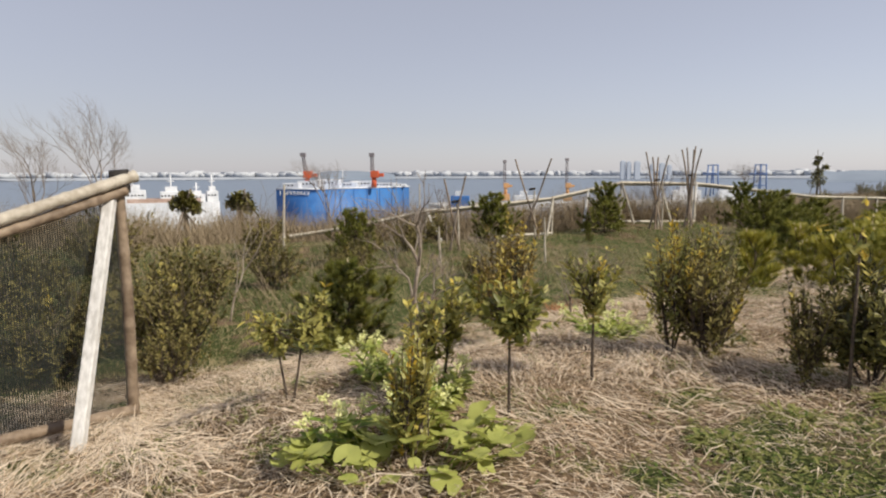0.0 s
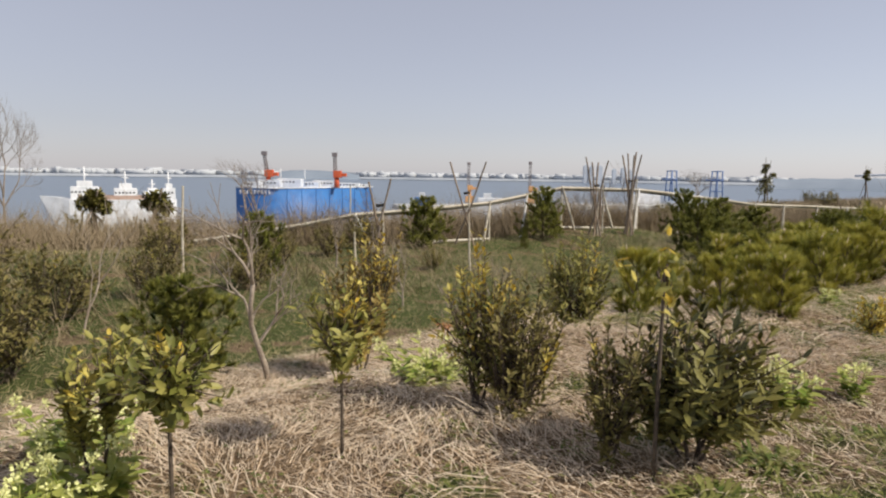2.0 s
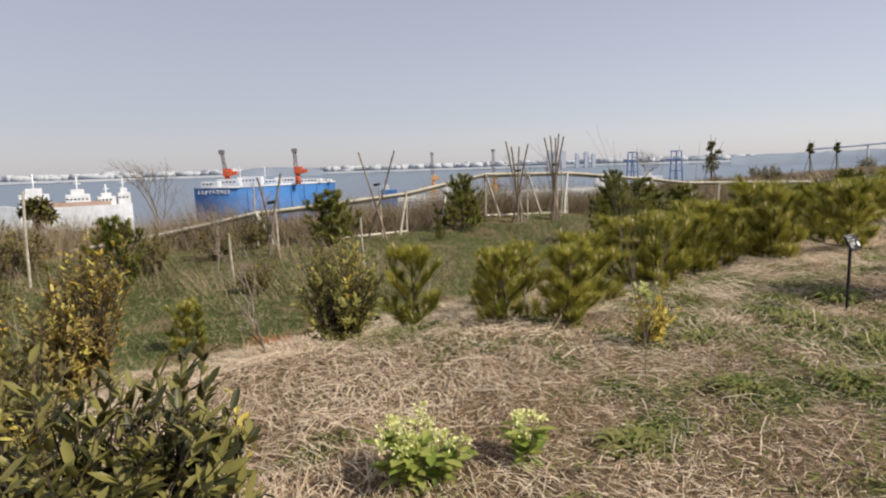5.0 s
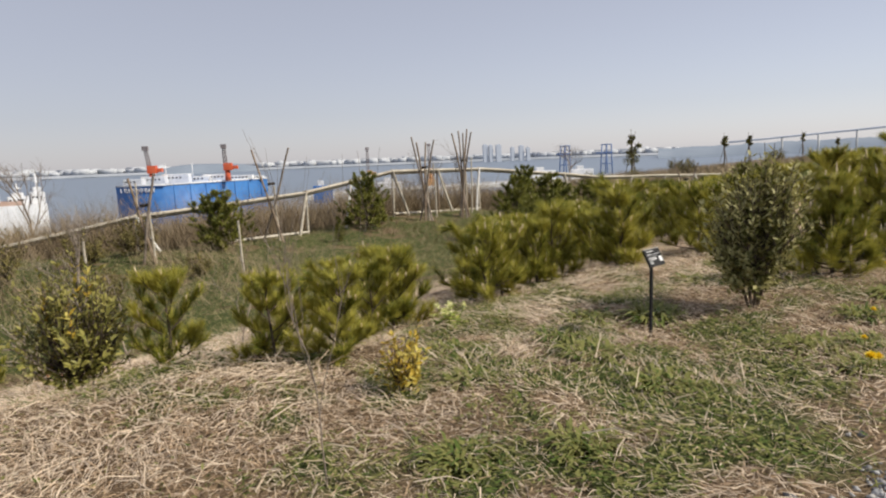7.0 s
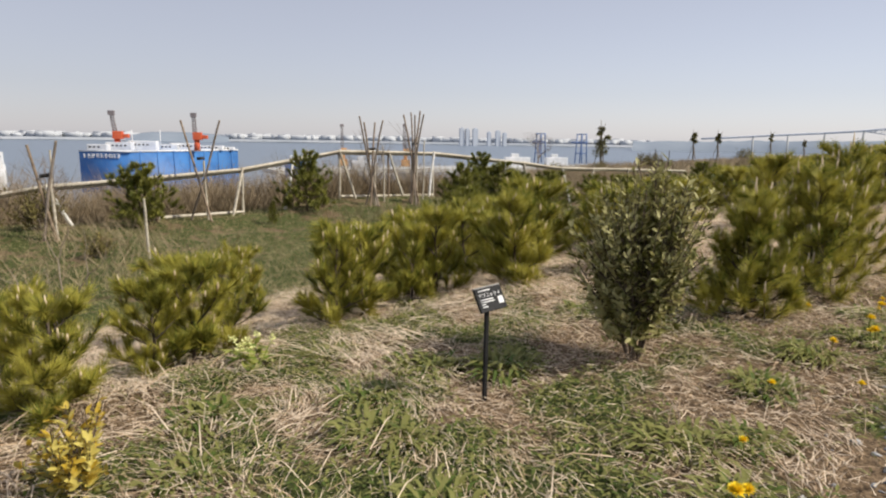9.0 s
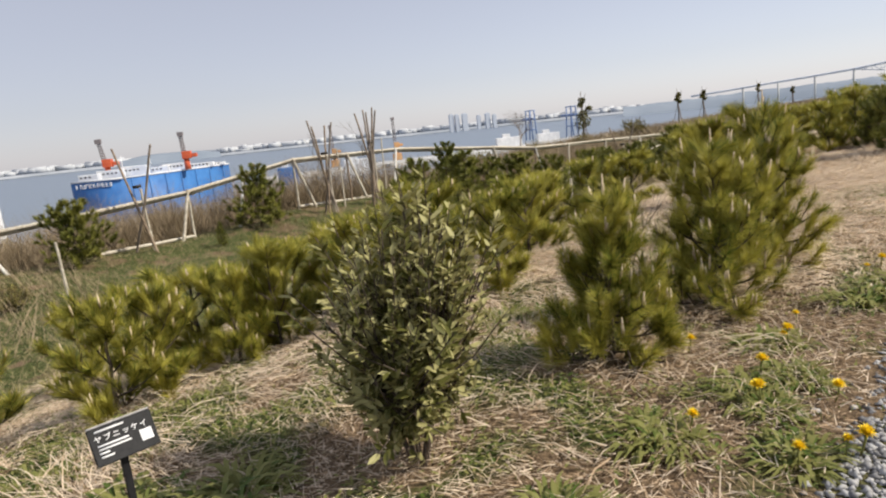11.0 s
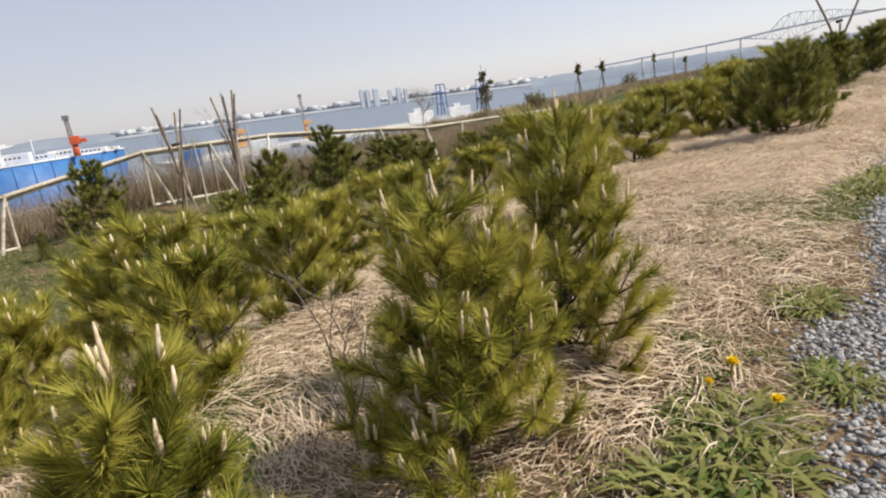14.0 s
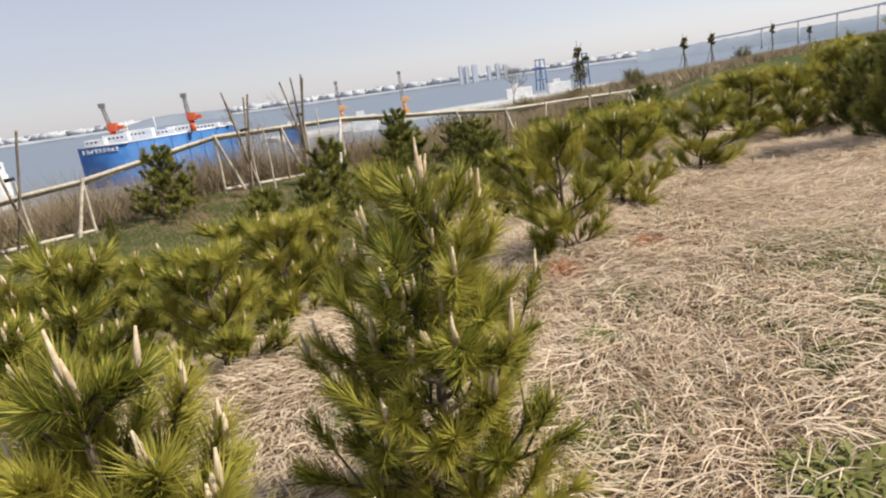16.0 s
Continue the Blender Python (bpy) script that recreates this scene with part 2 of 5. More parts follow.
def gsd(s, d):
    """Height of the ground at plan coordinates."""
    s, d = np.asarray(s, float), np.asarray(d, float)
    k = np.clip((d - 4) / 16, 0, 1)
    k = k * k * (3 - 2 * k)
    f = np.clip((s - 45) / 25, 0, 1)
    # the first stretch is a flat shoulder with a steep fall behind it
    e = np.clip((s - .5) / 1.2, 0, 1) * np.clip((9.4 - s) / 2.2, 0, 1)
    e = e * e * (3 - 2 * e)
    z = np.interp(d, PROF_D, PROF_Z) * (1 - e) + np.interp(d, PROF_D, BANK_Z) * e + (.02 - .06 * k) * np.clip(s, -5, 36) + 1.5 * f * k
    z = z + .75 * np.exp(-((s - 26) / 6.5) ** 2 - ((d - 21) / 5) ** 2)
    near = np.clip((d - .3) / 1.5, 0, 1) * np.clip((60 - np.abs(s)) / 20, 0, 1)
    return z + near * ((vnoise(s * 2.1, d * 2.1, 1) - .5) * .07 + (vnoise(s * .6, d * .6, 2) - .5) * .10)


def P(s, d, dz=0.0):
    x, y = W(s, d)
    return Vector((x, y, float(gsd(s, d)) + dz))


# ---------------------------------------------------------------- mesh helpers
def mesh_np(name, verts, faces_list, mats):
    """A mesh from an array of points and arrays of faces (each array holds faces of one size, with a material slot)."""
    me = bpy.data.meshes.new(name)
    me.vertices.add(len(verts))
    me.vertices.foreach_set("co", np.asarray(verts, np.float32).ravel())
    loops = np.concatenate([f.ravel() for f, _ in faces_list]).astype(np.int32)
    sizes = np.concatenate([np.full(len(f), f.shape[1]) for f, _ in faces_list])
    slots = np.concatenate([np.full(len(f), k) for f, k in faces_list]).astype(np.int32)
    starts = np.concatenate([[0], np.cumsum(sizes)[:-1]]).astype(np.int32)
    me.loops.add(len(loops))
    me.loops.foreach_set("vertex_index", loops)
    me.polygons.add(len(sizes))
    me.polygons.foreach_set("loop_start", starts)
    me.polygons.foreach_set("material_index", slots)
    for m in mats:
        me.materials.append(m)
    me.update(calc_edges=True)
    me.validate()
    return me


def obj(name, me, parent=None, label=""):
    o = new(name, me)
    if parent:
        o.parent = parent
    if label:
        o["label"] = label
    return o


def thing(name, at, label, category, group="", kind="", turn=0.0):
    e = new(name)
    e.empty_display_size = 0.1
    e.matrix_world = pose(at[0], at[1], at[2], 0, 0, turn)
    return tagged(e, label, category, group, kind)


class Tubes:
    """Tapered tubes gathered into one mesh."""

    def __init__(self):
        self.v, self.q, self.t, self.n = [], [], [], 0

    def add(self, pts, radii, sides=6, cap=True):
        pts = np.asarray(pts, float)
        k = len(pts)
        tang = np.gradient(pts, axis=0)
        tang /= np.linalg.norm(tang, axis=1)[:, None] + 1e-9
        ref = np.array([0.31, 0.95, 0.05]) if abs(tang[0][2]) > 0.7 else np.array([0.05, 0.1, 1.0])
        a = np.cross(tang, ref)
        a /= np.linalg.norm(a, axis=1)[:, None] + 1e-9
        b = np.cross(tang, a)
        ang = np.linspace(0, 2 * np.pi, sides, endpoint=False)
        ring = a[:, None, :] * np.cos(ang)[None, :, None] + b[:, None, :] * np.sin(ang)[None, :, None]
        v = pts[:, None, :] + ring * np.asarray(radii, float)[:, None, None]
        self.v.append(v.reshape(-1, 3))
        i, j = np.meshgrid(np.arange(k - 1), np.arange(sides), indexing="ij")
        j2 = (j + 1) % sides
        q = np.stack([i * sides + j, i * sides + j2, (i + 1) * sides + j2, (i + 1) * sides + j], -1).reshape(-1, 4) + self.n
        self.q.append(q)
        self.n += k * sides
        if cap:
            for end, order in ((0, -1), (k - 1, 1)):
                self.v.append(pts[end][None])
                ids = np.arange(sides) + (self.n - k * sides - (0 if end == 0 else 1)) + end * sides
                nxt = np.roll(ids, -1)
                tri = np.stack([np.full(sides, self.n), ids, nxt] if order == 1 else [np.full(sides, self.n), nxt, ids], -1)
                self.t.append(tri)
                self.n += 1
        return self

    def mesh(self, name, m):
        fl = [(np.concatenate(self.q), 0)]
        if self.t:
            fl.append((np.concatenate(self.t), 0))
        me = mesh_np(name, np.concatenate(self.v), fl, [m])
        me.polygons.foreach_set("use_smooth", np.ones(len(me.polygons), bool))
        return me


def unit(v):
    return v / (np.linalg.norm(v, axis=-1, keepdims=True) + 1e-9)


def spikes(base, direction, length, width, side):
    """Straight thin blades: one long triangle each."""
    n = len(base)
    length, width = np.broadcast_to(length, n)[:, None], np.broadcast_to(width, n)[:, None]
    hw = side * width * 0.5
    v = np.stack([base - hw, base + hw, base + unit(direction) * length], 1).reshape(-1, 3)
    return v, np.zeros((0, 4), int), np.arange(n * 3).reshape(-1, 3)


def strips(base, direction, length, width, droop=0.3, side=None, flat=0.5):
    """Thin tapered blades: two quads' worth each, bending down with their length."""
    n = len(base)
    direction = unit(direction)
    if side is None:
        side = unit(np.cross(direction, rng.normal(size=(n, 3))))
    length, width = np.broadcast_to(length, n)[:, None], np.broadcast_to(width, n)[:, None]
    mid = base + direction * length * 0.5
    tip = base + direction * length
    tip = tip - np.array([0, 0, 1.0]) * (length * droop)
    hw = side * width * 0.5
    v = np.stack([base - hw, base + hw, mid - hw * .8, mid + hw * .8, tip], 1).reshape(-1, 3)
    o = (np.arange(n) * 5)[:, None]
    return v, np.concatenate([o, o + 1, o + 3, o + 2], 1), np.concatenate([o + 2, o + 3, o + 4], 1)


def strips_mesh(name, sets, mats):
    """sets: (strips, material slot)."""
    vs, fl, n = [], [], 0
    for (v, q, t), k in sets:
        vs.append(v)
        fl += [(f + n, k) for f in (q, t) if len(f)]
        n += len(v)
    return mesh_np(name, np.concatenate(vs), fl, mats)


def leaves(base, direction, up, length, width, fold=0.25):
    """Long oval leaves with a folded midrib and a pointed, drooping tip."""
    n = len(base)
    direction = unit(direction)
    side = unit(np.cross(direction, up))
    nor = np.cross(side, direction)
    length, width = np.broadcast_to(length, n)[:, None], np.broadcast_to(width, n)[:, None]
    mid = base + direction * length * .5 - nor * width * fold
    rim = [base + direction * length * f + side * width * k - nor * length * g for f, k, g in ((.28, -.44, 0), (.28, .44, 0), (.68, -.42, .04), (.68, .42, .04))]
    tip = base + direction * length - nor * length * .15
    v = np.stack([base, mid, *rim, tip], 1).reshape(-1, 3)
    o = (np.arange(n) * 7)[:, None]
    t = np.concatenate([np.concatenate([o + a, o + b, o + c], 1) for a, b, c in ((0, 1, 2), (0, 3, 1), (2, 1, 4), (1, 3, 5), (4, 1, 6), (1, 5, 6))])
    return v, t


def leaf_mesh(name, sets, mats):
    vs, fl, n = [], [], 0
    for (v, t), k in sets:
        vs.append(v)
        fl.append((t + n, k))
        n += len(v)
    return mesh_np(name, np.concatenate(vs), fl, mats)


def boxes_mesh(name, items, m):
    """Boxes (centre, size, turn about z) in one mesh."""
    vs, qs = [], []
    c = np.array([[x, y, z] for z in (-.5, .5) for y in (-.5, .5) for x in (-.5, .5)])
    f = np.array([[0, 2, 3, 1], [4, 5, 7, 6], [0, 1, 5, 4], [2, 6, 7, 3], [0, 4, 6, 2], [1, 3, 7, 5]])
    for i, (centre, size, turn) in enumerate(items):
        p = c * np.array(size)
        a = radians(turn)
        p = np.stack([p[:, 0] * math.cos(a) - p[:, 1] * math.sin(a), p[:, 0] * math.sin(a) + p[:, 1] * math.cos(a), p[:, 2]], 1)
        vs.append(p + np.array(centre))
        qs.append(f + 8 * i)
    return mesh_np(name, np.concatenate(vs), [(np.concatenate(qs), 0)], [m])


def bevel_box(name, size, m, bevel=0.01, at=(0, 0, 0)):
    bm = bmesh.new()
    bmesh.ops.create_cube(bm, size=1, matrix=Matrix.Translation(at) @ Matrix.Diagonal((*size, 1)))
    if bevel:
        bmesh.ops.bevel(bm, geom=bm.edges[:], offset=bevel, segments=2, affect="EDGES", profile=.6)
    me = bpy.data.meshes.new(name)
    bm.to_mesh(me)
    bm.free()
    me.materials.append(m)
    return me


def beam(tb, a, b, r, sides=4):
    tb.add([a, b], [r, r], sides)


# ---------------------------------------------------------------- ground
def ground():
    def steps(fine_lo, fine_hi, fine, far_lo, far_hi):
        lines = list(np.arange(fine_lo, fine_hi + 1e-6, fine))
        x, w = fine_lo, fine
        while x > far_lo:
            w *= 1.35
            x -= w
            lines.insert(0, x)
        x, w = fine_hi, fine
        while x < far_hi:
            w *= 1.35
            x += w
            lines.append(x)
        return np.array(lines)

    ss, dd = steps(-4, 30, .16, -4500, 4500), steps(-2, 26, .16, -4500, 4500)
    S, D = np.meshgrid(ss, dd, indexing="ij")
    Z = gsd(S, D)
    X, Y = W(S, D)
    a, b = S.shape
    i, j = np.meshgrid(np.arange(a - 1), np.arange(b - 1), indexing="ij")
    q = np.stack([i * b + j, (i + 1) * b + j, (i + 1) * b + j + 1, i * b + j + 1], -1).reshape(-1, 4)
    me = mesh_np("ground", np.stack([X, Y, Z], -1).reshape(-1, 3), [(q, 0)], [ground_material()])
    me.polygons.foreach_set("use_smooth", np.ones(len(me.polygons), bool))
    at = me.attributes.new("green", "FLOAT", "POINT")
    at.data.foreach_set("value", green_mask(S, D).ravel().astype(np.float32))
    return tagged(obj("ground", me), "sloping ground of dry straw thatch and patchy grass", "ground", kind="structure")


def green_mask(s, d):
    """Where grass has greened: the lower meadow, the verge and loose patches."""
    low = np.clip((d - 7) / 3, 0, 1) * .65
    verge = np.exp(-((d - 1.4) / 1.4) ** 2) * (.23 * np.clip((15 - s) / 4, 0, 1) + .04 * np.clip((9 - s) / 3, 0, 1))
    bank = np.exp(-((d - 3.0) / 1.3) ** 2) * .18 * np.clip((15 - s) / 2, 0, 1) * np.clip((s - 7) / 2, 0, 1)
    return np.clip(low + verge + bank + (vnoise(s * 1.1, d * 1.1, 5) - .45) * .7 + (vnoise(s * 3.7, d * 3.7, 8) - .5) * 1.1 + (vnoise(s * 9, d * 9, 9) - .5) * .5 + (vnoise(s * .35, d * .35, 6) - .5) * .4, 0, 1)


ground()
sea_me = mesh_np("water", [(-4800, -4800, -36), (4800, -4800, -36), (4800, 4800, -36), (-4800, 4800, -36)], [(np.array([[0, 1, 2, 3]]), 0)], [sea_material()])
tagged(obj("water", sea_me), "calm hazy grey-blue bay water", "water", kind="structure")


# ---------------------------------------------------------------- far side of the bay
EYE = np.array([5.4, 3.2, 2.35])
SEA = -36.0


def polar(az, dist, z=0.0):
    a = radians(az)
    return np.array([EYE[0] + dist * math.sin(a), EYE[1] + dist * math.cos(a), z])


def at_el(az, el, dist):
    p = polar(az, dist)
    p[2] = EYE[2] + dist * math.tan(radians(el))
    return p


def ridge(name, az0, az1, dist, depth, top, m, label, seed, wob=0.3, step=0.4):
    """Low land with an uneven skyline: a solid strip along an arc."""
    azs = np.arange(az0, az1 + 1e-6, step)
    h = np.interp(azs, np.linspace(az0, az1, len(top)), top)
    h = SEA + (h - SEA) * (1 - wob * (vnoise(azs * 2.3, azs * 0 + 3, seed)))
    front_lo = np.array([polar(a, dist, SEA - 1) for a in azs])
    front = np.array([polar(a, dist + depth * .15, SEA + (z - SEA) * .55) for a, z in zip(azs, h)])
    crest = np.array([polar(a, dist + depth * .5, z) for a, z in zip(azs, h)])
    back = np.array([polar(a, dist + depth, SEA - 1) for a in azs])
    v = np.concatenate([front_lo, front, crest, back])
    k = len(azs)
    q = np.concatenate([np.stack([np.arange(k - 1) + r * k, np.arange(1, k) + r * k, np.arange(1, k) + (r + 1) * k, np.arange(k - 1) + (r + 1) * k], 1) for r in range(3)])
    return tagged(obj(name, mesh_np(name, v, [(q, 0)], [m])), label, "shore", kind="structure")


# land strips whose colour already holds the haze of the distance
ridge("backdrop_shore", -60, 32, 4150, 300, (-8, -8, -4, -2, -4, -6, -4), M_shore, "low haze-tinted far shore across the bay", 1, .25)
ridge("backdrop_hill", -16, -8, 3700, 300, (-8, 14, 17, 15, 12, -8), M_wood, "dark haze-tinted wooded point across the water", 2, .1)
ridge("backdrop_island", 27.5, 75, 2700, 300, (4, 14, 20, 22, 22, 22, 20), M_wood, "long haze-tinted wooded island beyond the bay", 3, .12)


def far_buildings():
    r = random.Random(3)
    for k, (a0, a1) in enumerate(((-40, -26), (-26, -15), (-8, 0), (0, 8), (8, 18), (18, 29))):
        items = []
        count = 90
        for i in range(count):
            az = r.uniform(a0, a1)
            big = r.random() < .12
            w = r.uniform(90, 260) if big else r.uniform(14, 90)
            h = r.uniform(-4, 5) if big else r.uniform(-8, 8) * (1 if r.random() < .9 else 1.9)
            p = polar(az, r.uniform(3850, 4100))
            items.append(((p[0], p[1], -8 + h / 2), (w, r.uniform(15, 40), h + 24), r.uniform(-20, 20)))
        tagged(obj("city_block", boxes_mesh("city_block", items, M_city)), "pale haze-tinted waterfront buildings on the far shore", "buildings", "far waterfront", "stuff")
    for az, wid, hgt in ((12.45, 26, 60), (12.95, 22, 56), (13.65, 30, 57), (14.9, 20, 40), (15.7, 26, 47), (16.3, 20, 36)):
        p = polar(az, 3560)
        t = thing("tower_block", (p[0], p[1], -40), "haze-tinted grey high-rise tower block on the far shore", "building", "far towers")
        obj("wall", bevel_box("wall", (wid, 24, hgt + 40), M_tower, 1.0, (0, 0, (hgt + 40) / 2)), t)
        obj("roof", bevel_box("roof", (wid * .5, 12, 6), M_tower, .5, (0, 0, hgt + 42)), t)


far_buildings()


def slew_crane(t, at, m_body, top, lean=-.06, scale=1.0):
    """A deck crane: pedestal, machine house and a steep lattice jib."""
    x, y, z = at
    tb = Tubes().add([(x, y, z), (x, y, z + 7 * scale)], [2.0 * scale, 1.7 * scale], 10)
    obj("pedestal", tb.mesh("pedestal", m_body), t)
    obj("machine_house", bevel_box("machine_house", (5.6 * scale, 5 * scale, 5 * scale), m_body, .4, (x + .6 * scale, y, z + 9.5 * scale)), t)
    obj("counterweight", bevel_box("counterweight", (4 * scale, 4 * scale, 2.4 * scale), m_body, .3, (x + 5 * scale, y, z + 9 * scale)), t)
    jb = Tubes()
    base = np.array([x - 1.0 * scale, y, z + 11 * scale])
    tip = np.array([x + lean * (top - z), y, top])
    half = np.array([1.25 * scale, 0, 0])
    prev = None
    for i in range(9):
        c = base + (tip - base) * i / 8
        a, b = c - half * (1 - i * .03), c + half * (1 - i * .03)
        beam(jb, a, b, .28 * scale)
        if prev is not None:
            beam(jb, prev[0], a, .32 * scale)
            beam(jb, prev[1], b, .32 * scale)
            beam(jb, prev[0], b, .25 * scale)
        prev = (a, b)
    obj("jib", jb.mesh("jib", M_jib), t, "dark lattice jib")
    obj("jib_head", bevel_box("jib_head", (3.6 * scale, 2.6 * scale, 2.8 * scale), M_jib, .2, tuple(tip)), t)


def blue_dock():
    c, lft, rgt = polar(-15.6, 455), polar(-19.3, 472), polar(-7.3, 520)
    top = -9.0
    t = thing("floating_dock", (c[0], c[1], SEA), "huge blue floating dock moored in the bay with white deckhouses", "ship")
    inv = -np.array([c[0], c[1], SEA])
    back = lft + rgt - c
    ring = [c, rgt, back, lft]
    lo = [np.array([p[0], p[1], SEA - 2]) for p in ring]
    hi = [np.array([p[0], p[1], top]) for p in ring]
    v = np.array(lo + hi) + inv
    q = np.array([[0, 1, 5, 4], [1, 2, 6, 5], [2, 3, 7, 6], [3, 0, 4, 7], [4, 5, 6, 7]])
    obj("hull", mesh_np("hull", v, [(q, 0)], [M_hull]), t)
    # a rail strake along the top edge
    tb = Tubes()
    for a, b in ((lft, c), (c, rgt)):
        beam(tb, np.array([a[0], a[1], top]) + inv, np.array([b[0], b[1], top]) + inv, .7, 6)
    obj("rub_rail", tb.mesh("rub_rail", M_ship), t, "white rail along the deck edge")
    for i in range(7):
        f = (i + .5) / 7
        p = c + (rgt - c) * f
        tb = Tubes()
        beam(tb, np.array([p[0], p[1] - .5, SEA]) + inv, np.array([p[0], p[1] - .5, top]) + inv, .45, 6)
        obj("fender_strip", tb.mesh("fender_strip", M_hull), t)
    # lettering on the end wall, too far to be read
    e = (c - lft) / np.linalg.norm(c - lft)
    nrm = np.array([e[1], -e[0], 0])
    r = random.Random(4)
    for i in range(9):
        p = lft + (c - lft) * (.12 + .082 * i)
        bars = []
        for k in range(3):
            bars.append(((r.uniform(-.7, .7), 0, -1 + k), (r.uniform(.5, 1.8), .2, .5), 0))
        bars.append(((-.8, 0, 0), (.45, .22, 2.8), 0))
        o = obj("letter_mark", boxes_mesh("letter_mark", bars, M_print), t, "white painted letter")
        o.matrix_local = Matrix.Translation(Vector((p + nrm * .25)[:3]) + Vector((inv[0], inv[1], 0)) + Vector((0, 0, top - 3.2 - SEA))) @ pose(0, 0, 0, 0, 0, math.degrees(math.atan2(e[1], e[0])))
    for f, wd, hg in ((.10, 12, 4), (.22, 16, 5.5), (.36, 18, 6.5), (.52, 12, 4), (.62, 20, 5), (.78, 22, 3.2), (.9, 14, 2.2)):
        p = (lft + (rgt - lft) * f)
        o = obj("deckhouse", bevel_box("deckhouse", (wd, 9, hg), M_ship, .3, (p[0] + inv[0], p[1] + inv[1] + 3, top - SEA + hg / 2)), t, "white deckhouse")
        for k in range(int((wd - 3) / 2.6)):
            obj("window", boxes_mesh("window", [((p[0] + inv[0] - wd / 2 + 2 + k * 2.6, p[1] + inv[1] - 1.55, top - SEA + hg * .6), (1.3, .1, 1.0), 0)], M_black), o)
    for f in (.3, .47, .7):
        tb = Tubes()
        p = lft + (rgt - lft) * f
        beam(tb, (p[0] + inv[0], p[1] + inv[1], top - SEA), (p[0] + inv[0], p[1] + inv[1], top - SEA + 14), .3, 6)
        obj("mast", tb.mesh("mast", M_ship), t)
    for az, nm in ((-16.53, 0), (-10.55, 1)):
        p = polar(az, 485)
        k = thing("deck_crane", (p[0], p[1], top), "orange deck crane with a tall dark lattice jib", "crane", "dock cranes")
        slew_crane(k, (0, 0, 0), M_orange, at_el(az, 1.62, 485)[2] - top, -.11 if nm == 0 else -.06, 1.08)


blue_dock()


def white_ship(az0, az1, dist, deck, seed, label, houses):
    a, b = polar(az0, dist), polar(az1, dist)
    mid = (a + b) / 2
    length = np.linalg.norm(b - a)
    turn = math.degrees(math.atan2(b[1] - a[1], b[0] - a[0]))
    t = thing("cargo_ship", (mid[0], mid[1], SEA), label, "ship", "white ships", turn=turn)
    bm = bmesh.new()
    n = 14
    rows = []
    for i in range(n + 1):
        f = i / n
        x = -length / 2 + length * f
        beamw = 9 * (1 - max(0, (.18 - f) / .18) ** 2 * .9) * (1 - max(0, (f - .9) / .1) ** 2 * .4)
        dk = (deck - SEA) * (1 + .12 * max(0, (.2 - f) / .2))
        rows.append([bm.verts.new((x - (dk * .25 if i == 0 else 0), -beamw, dk)), bm.verts.new((x, -beamw * .85, -1)), bm.verts.new((x, beamw * .85, -1)), bm.verts.new((x - (dk * .25 if i == 0 else 0), beamw, dk))])
    for r0, r1 in zip(rows, rows[1:]):
        for k in range(4):
            bm.faces.new((r0[k], r0[(k + 1) % 4], r1[(k + 1) % 4], r1[k]))
    bm.faces.new(rows[0][::-1])
    bm.faces.new(rows[-1])
    bmesh.ops.recalc_face_normals(bm, faces=bm.faces[:])
    me = bpy.data.meshes.new("hull")
    bm.to_mesh(me)
    bm.free()
    me.materials.append(M_ship)
    obj("hull", me, t)
    dz = deck - SEA
    obj("deck_cargo", bevel_box("deck_cargo", (length * .62, 13, 2.6), M_deck, .3, (length * .02, 0, dz + 1.2)), t, "rust-brown deck cargo")
    for x, w, h in houses:
        o = obj("deckhouse", bevel_box("deckhouse", (w, 12, h), M_ship, .3, (x * length, 0, dz + h / 2)), t)
        obj("bridge_house", bevel_box("bridge_house", (w * .55, 10, h * .45), M_ship, .3, (x * length, 0, dz + h * 1.2)), o)
        tb = Tubes()
        beam(tb, (x * length, 0, dz + h), (x * length, 0, dz + h * 2.5), .5, 6)
        beam(tb, (x * length - 2, 0, dz + h * 1.9), (x * length + 2, 0, dz + h * 1.9), .35, 6)
        obj("mast", tb.mesh("mast", M_ship), o)
        for k in range(int((w - 1) / 2)):
            obj("window", boxes_mesh("window", [((x * length - w / 2 + 1 + k * 2, -6.1, dz + h * .6), (1.1, .1, .9), 0)], M_black), o)


white_ship(-33.2, -24.2, 440, -16, 1, "white cargo vessel with pale masts moored below the slope", ((-.24, 15, 8), (.08, 13, 7), (.30, 10, 5), (.44, 7, 7)))


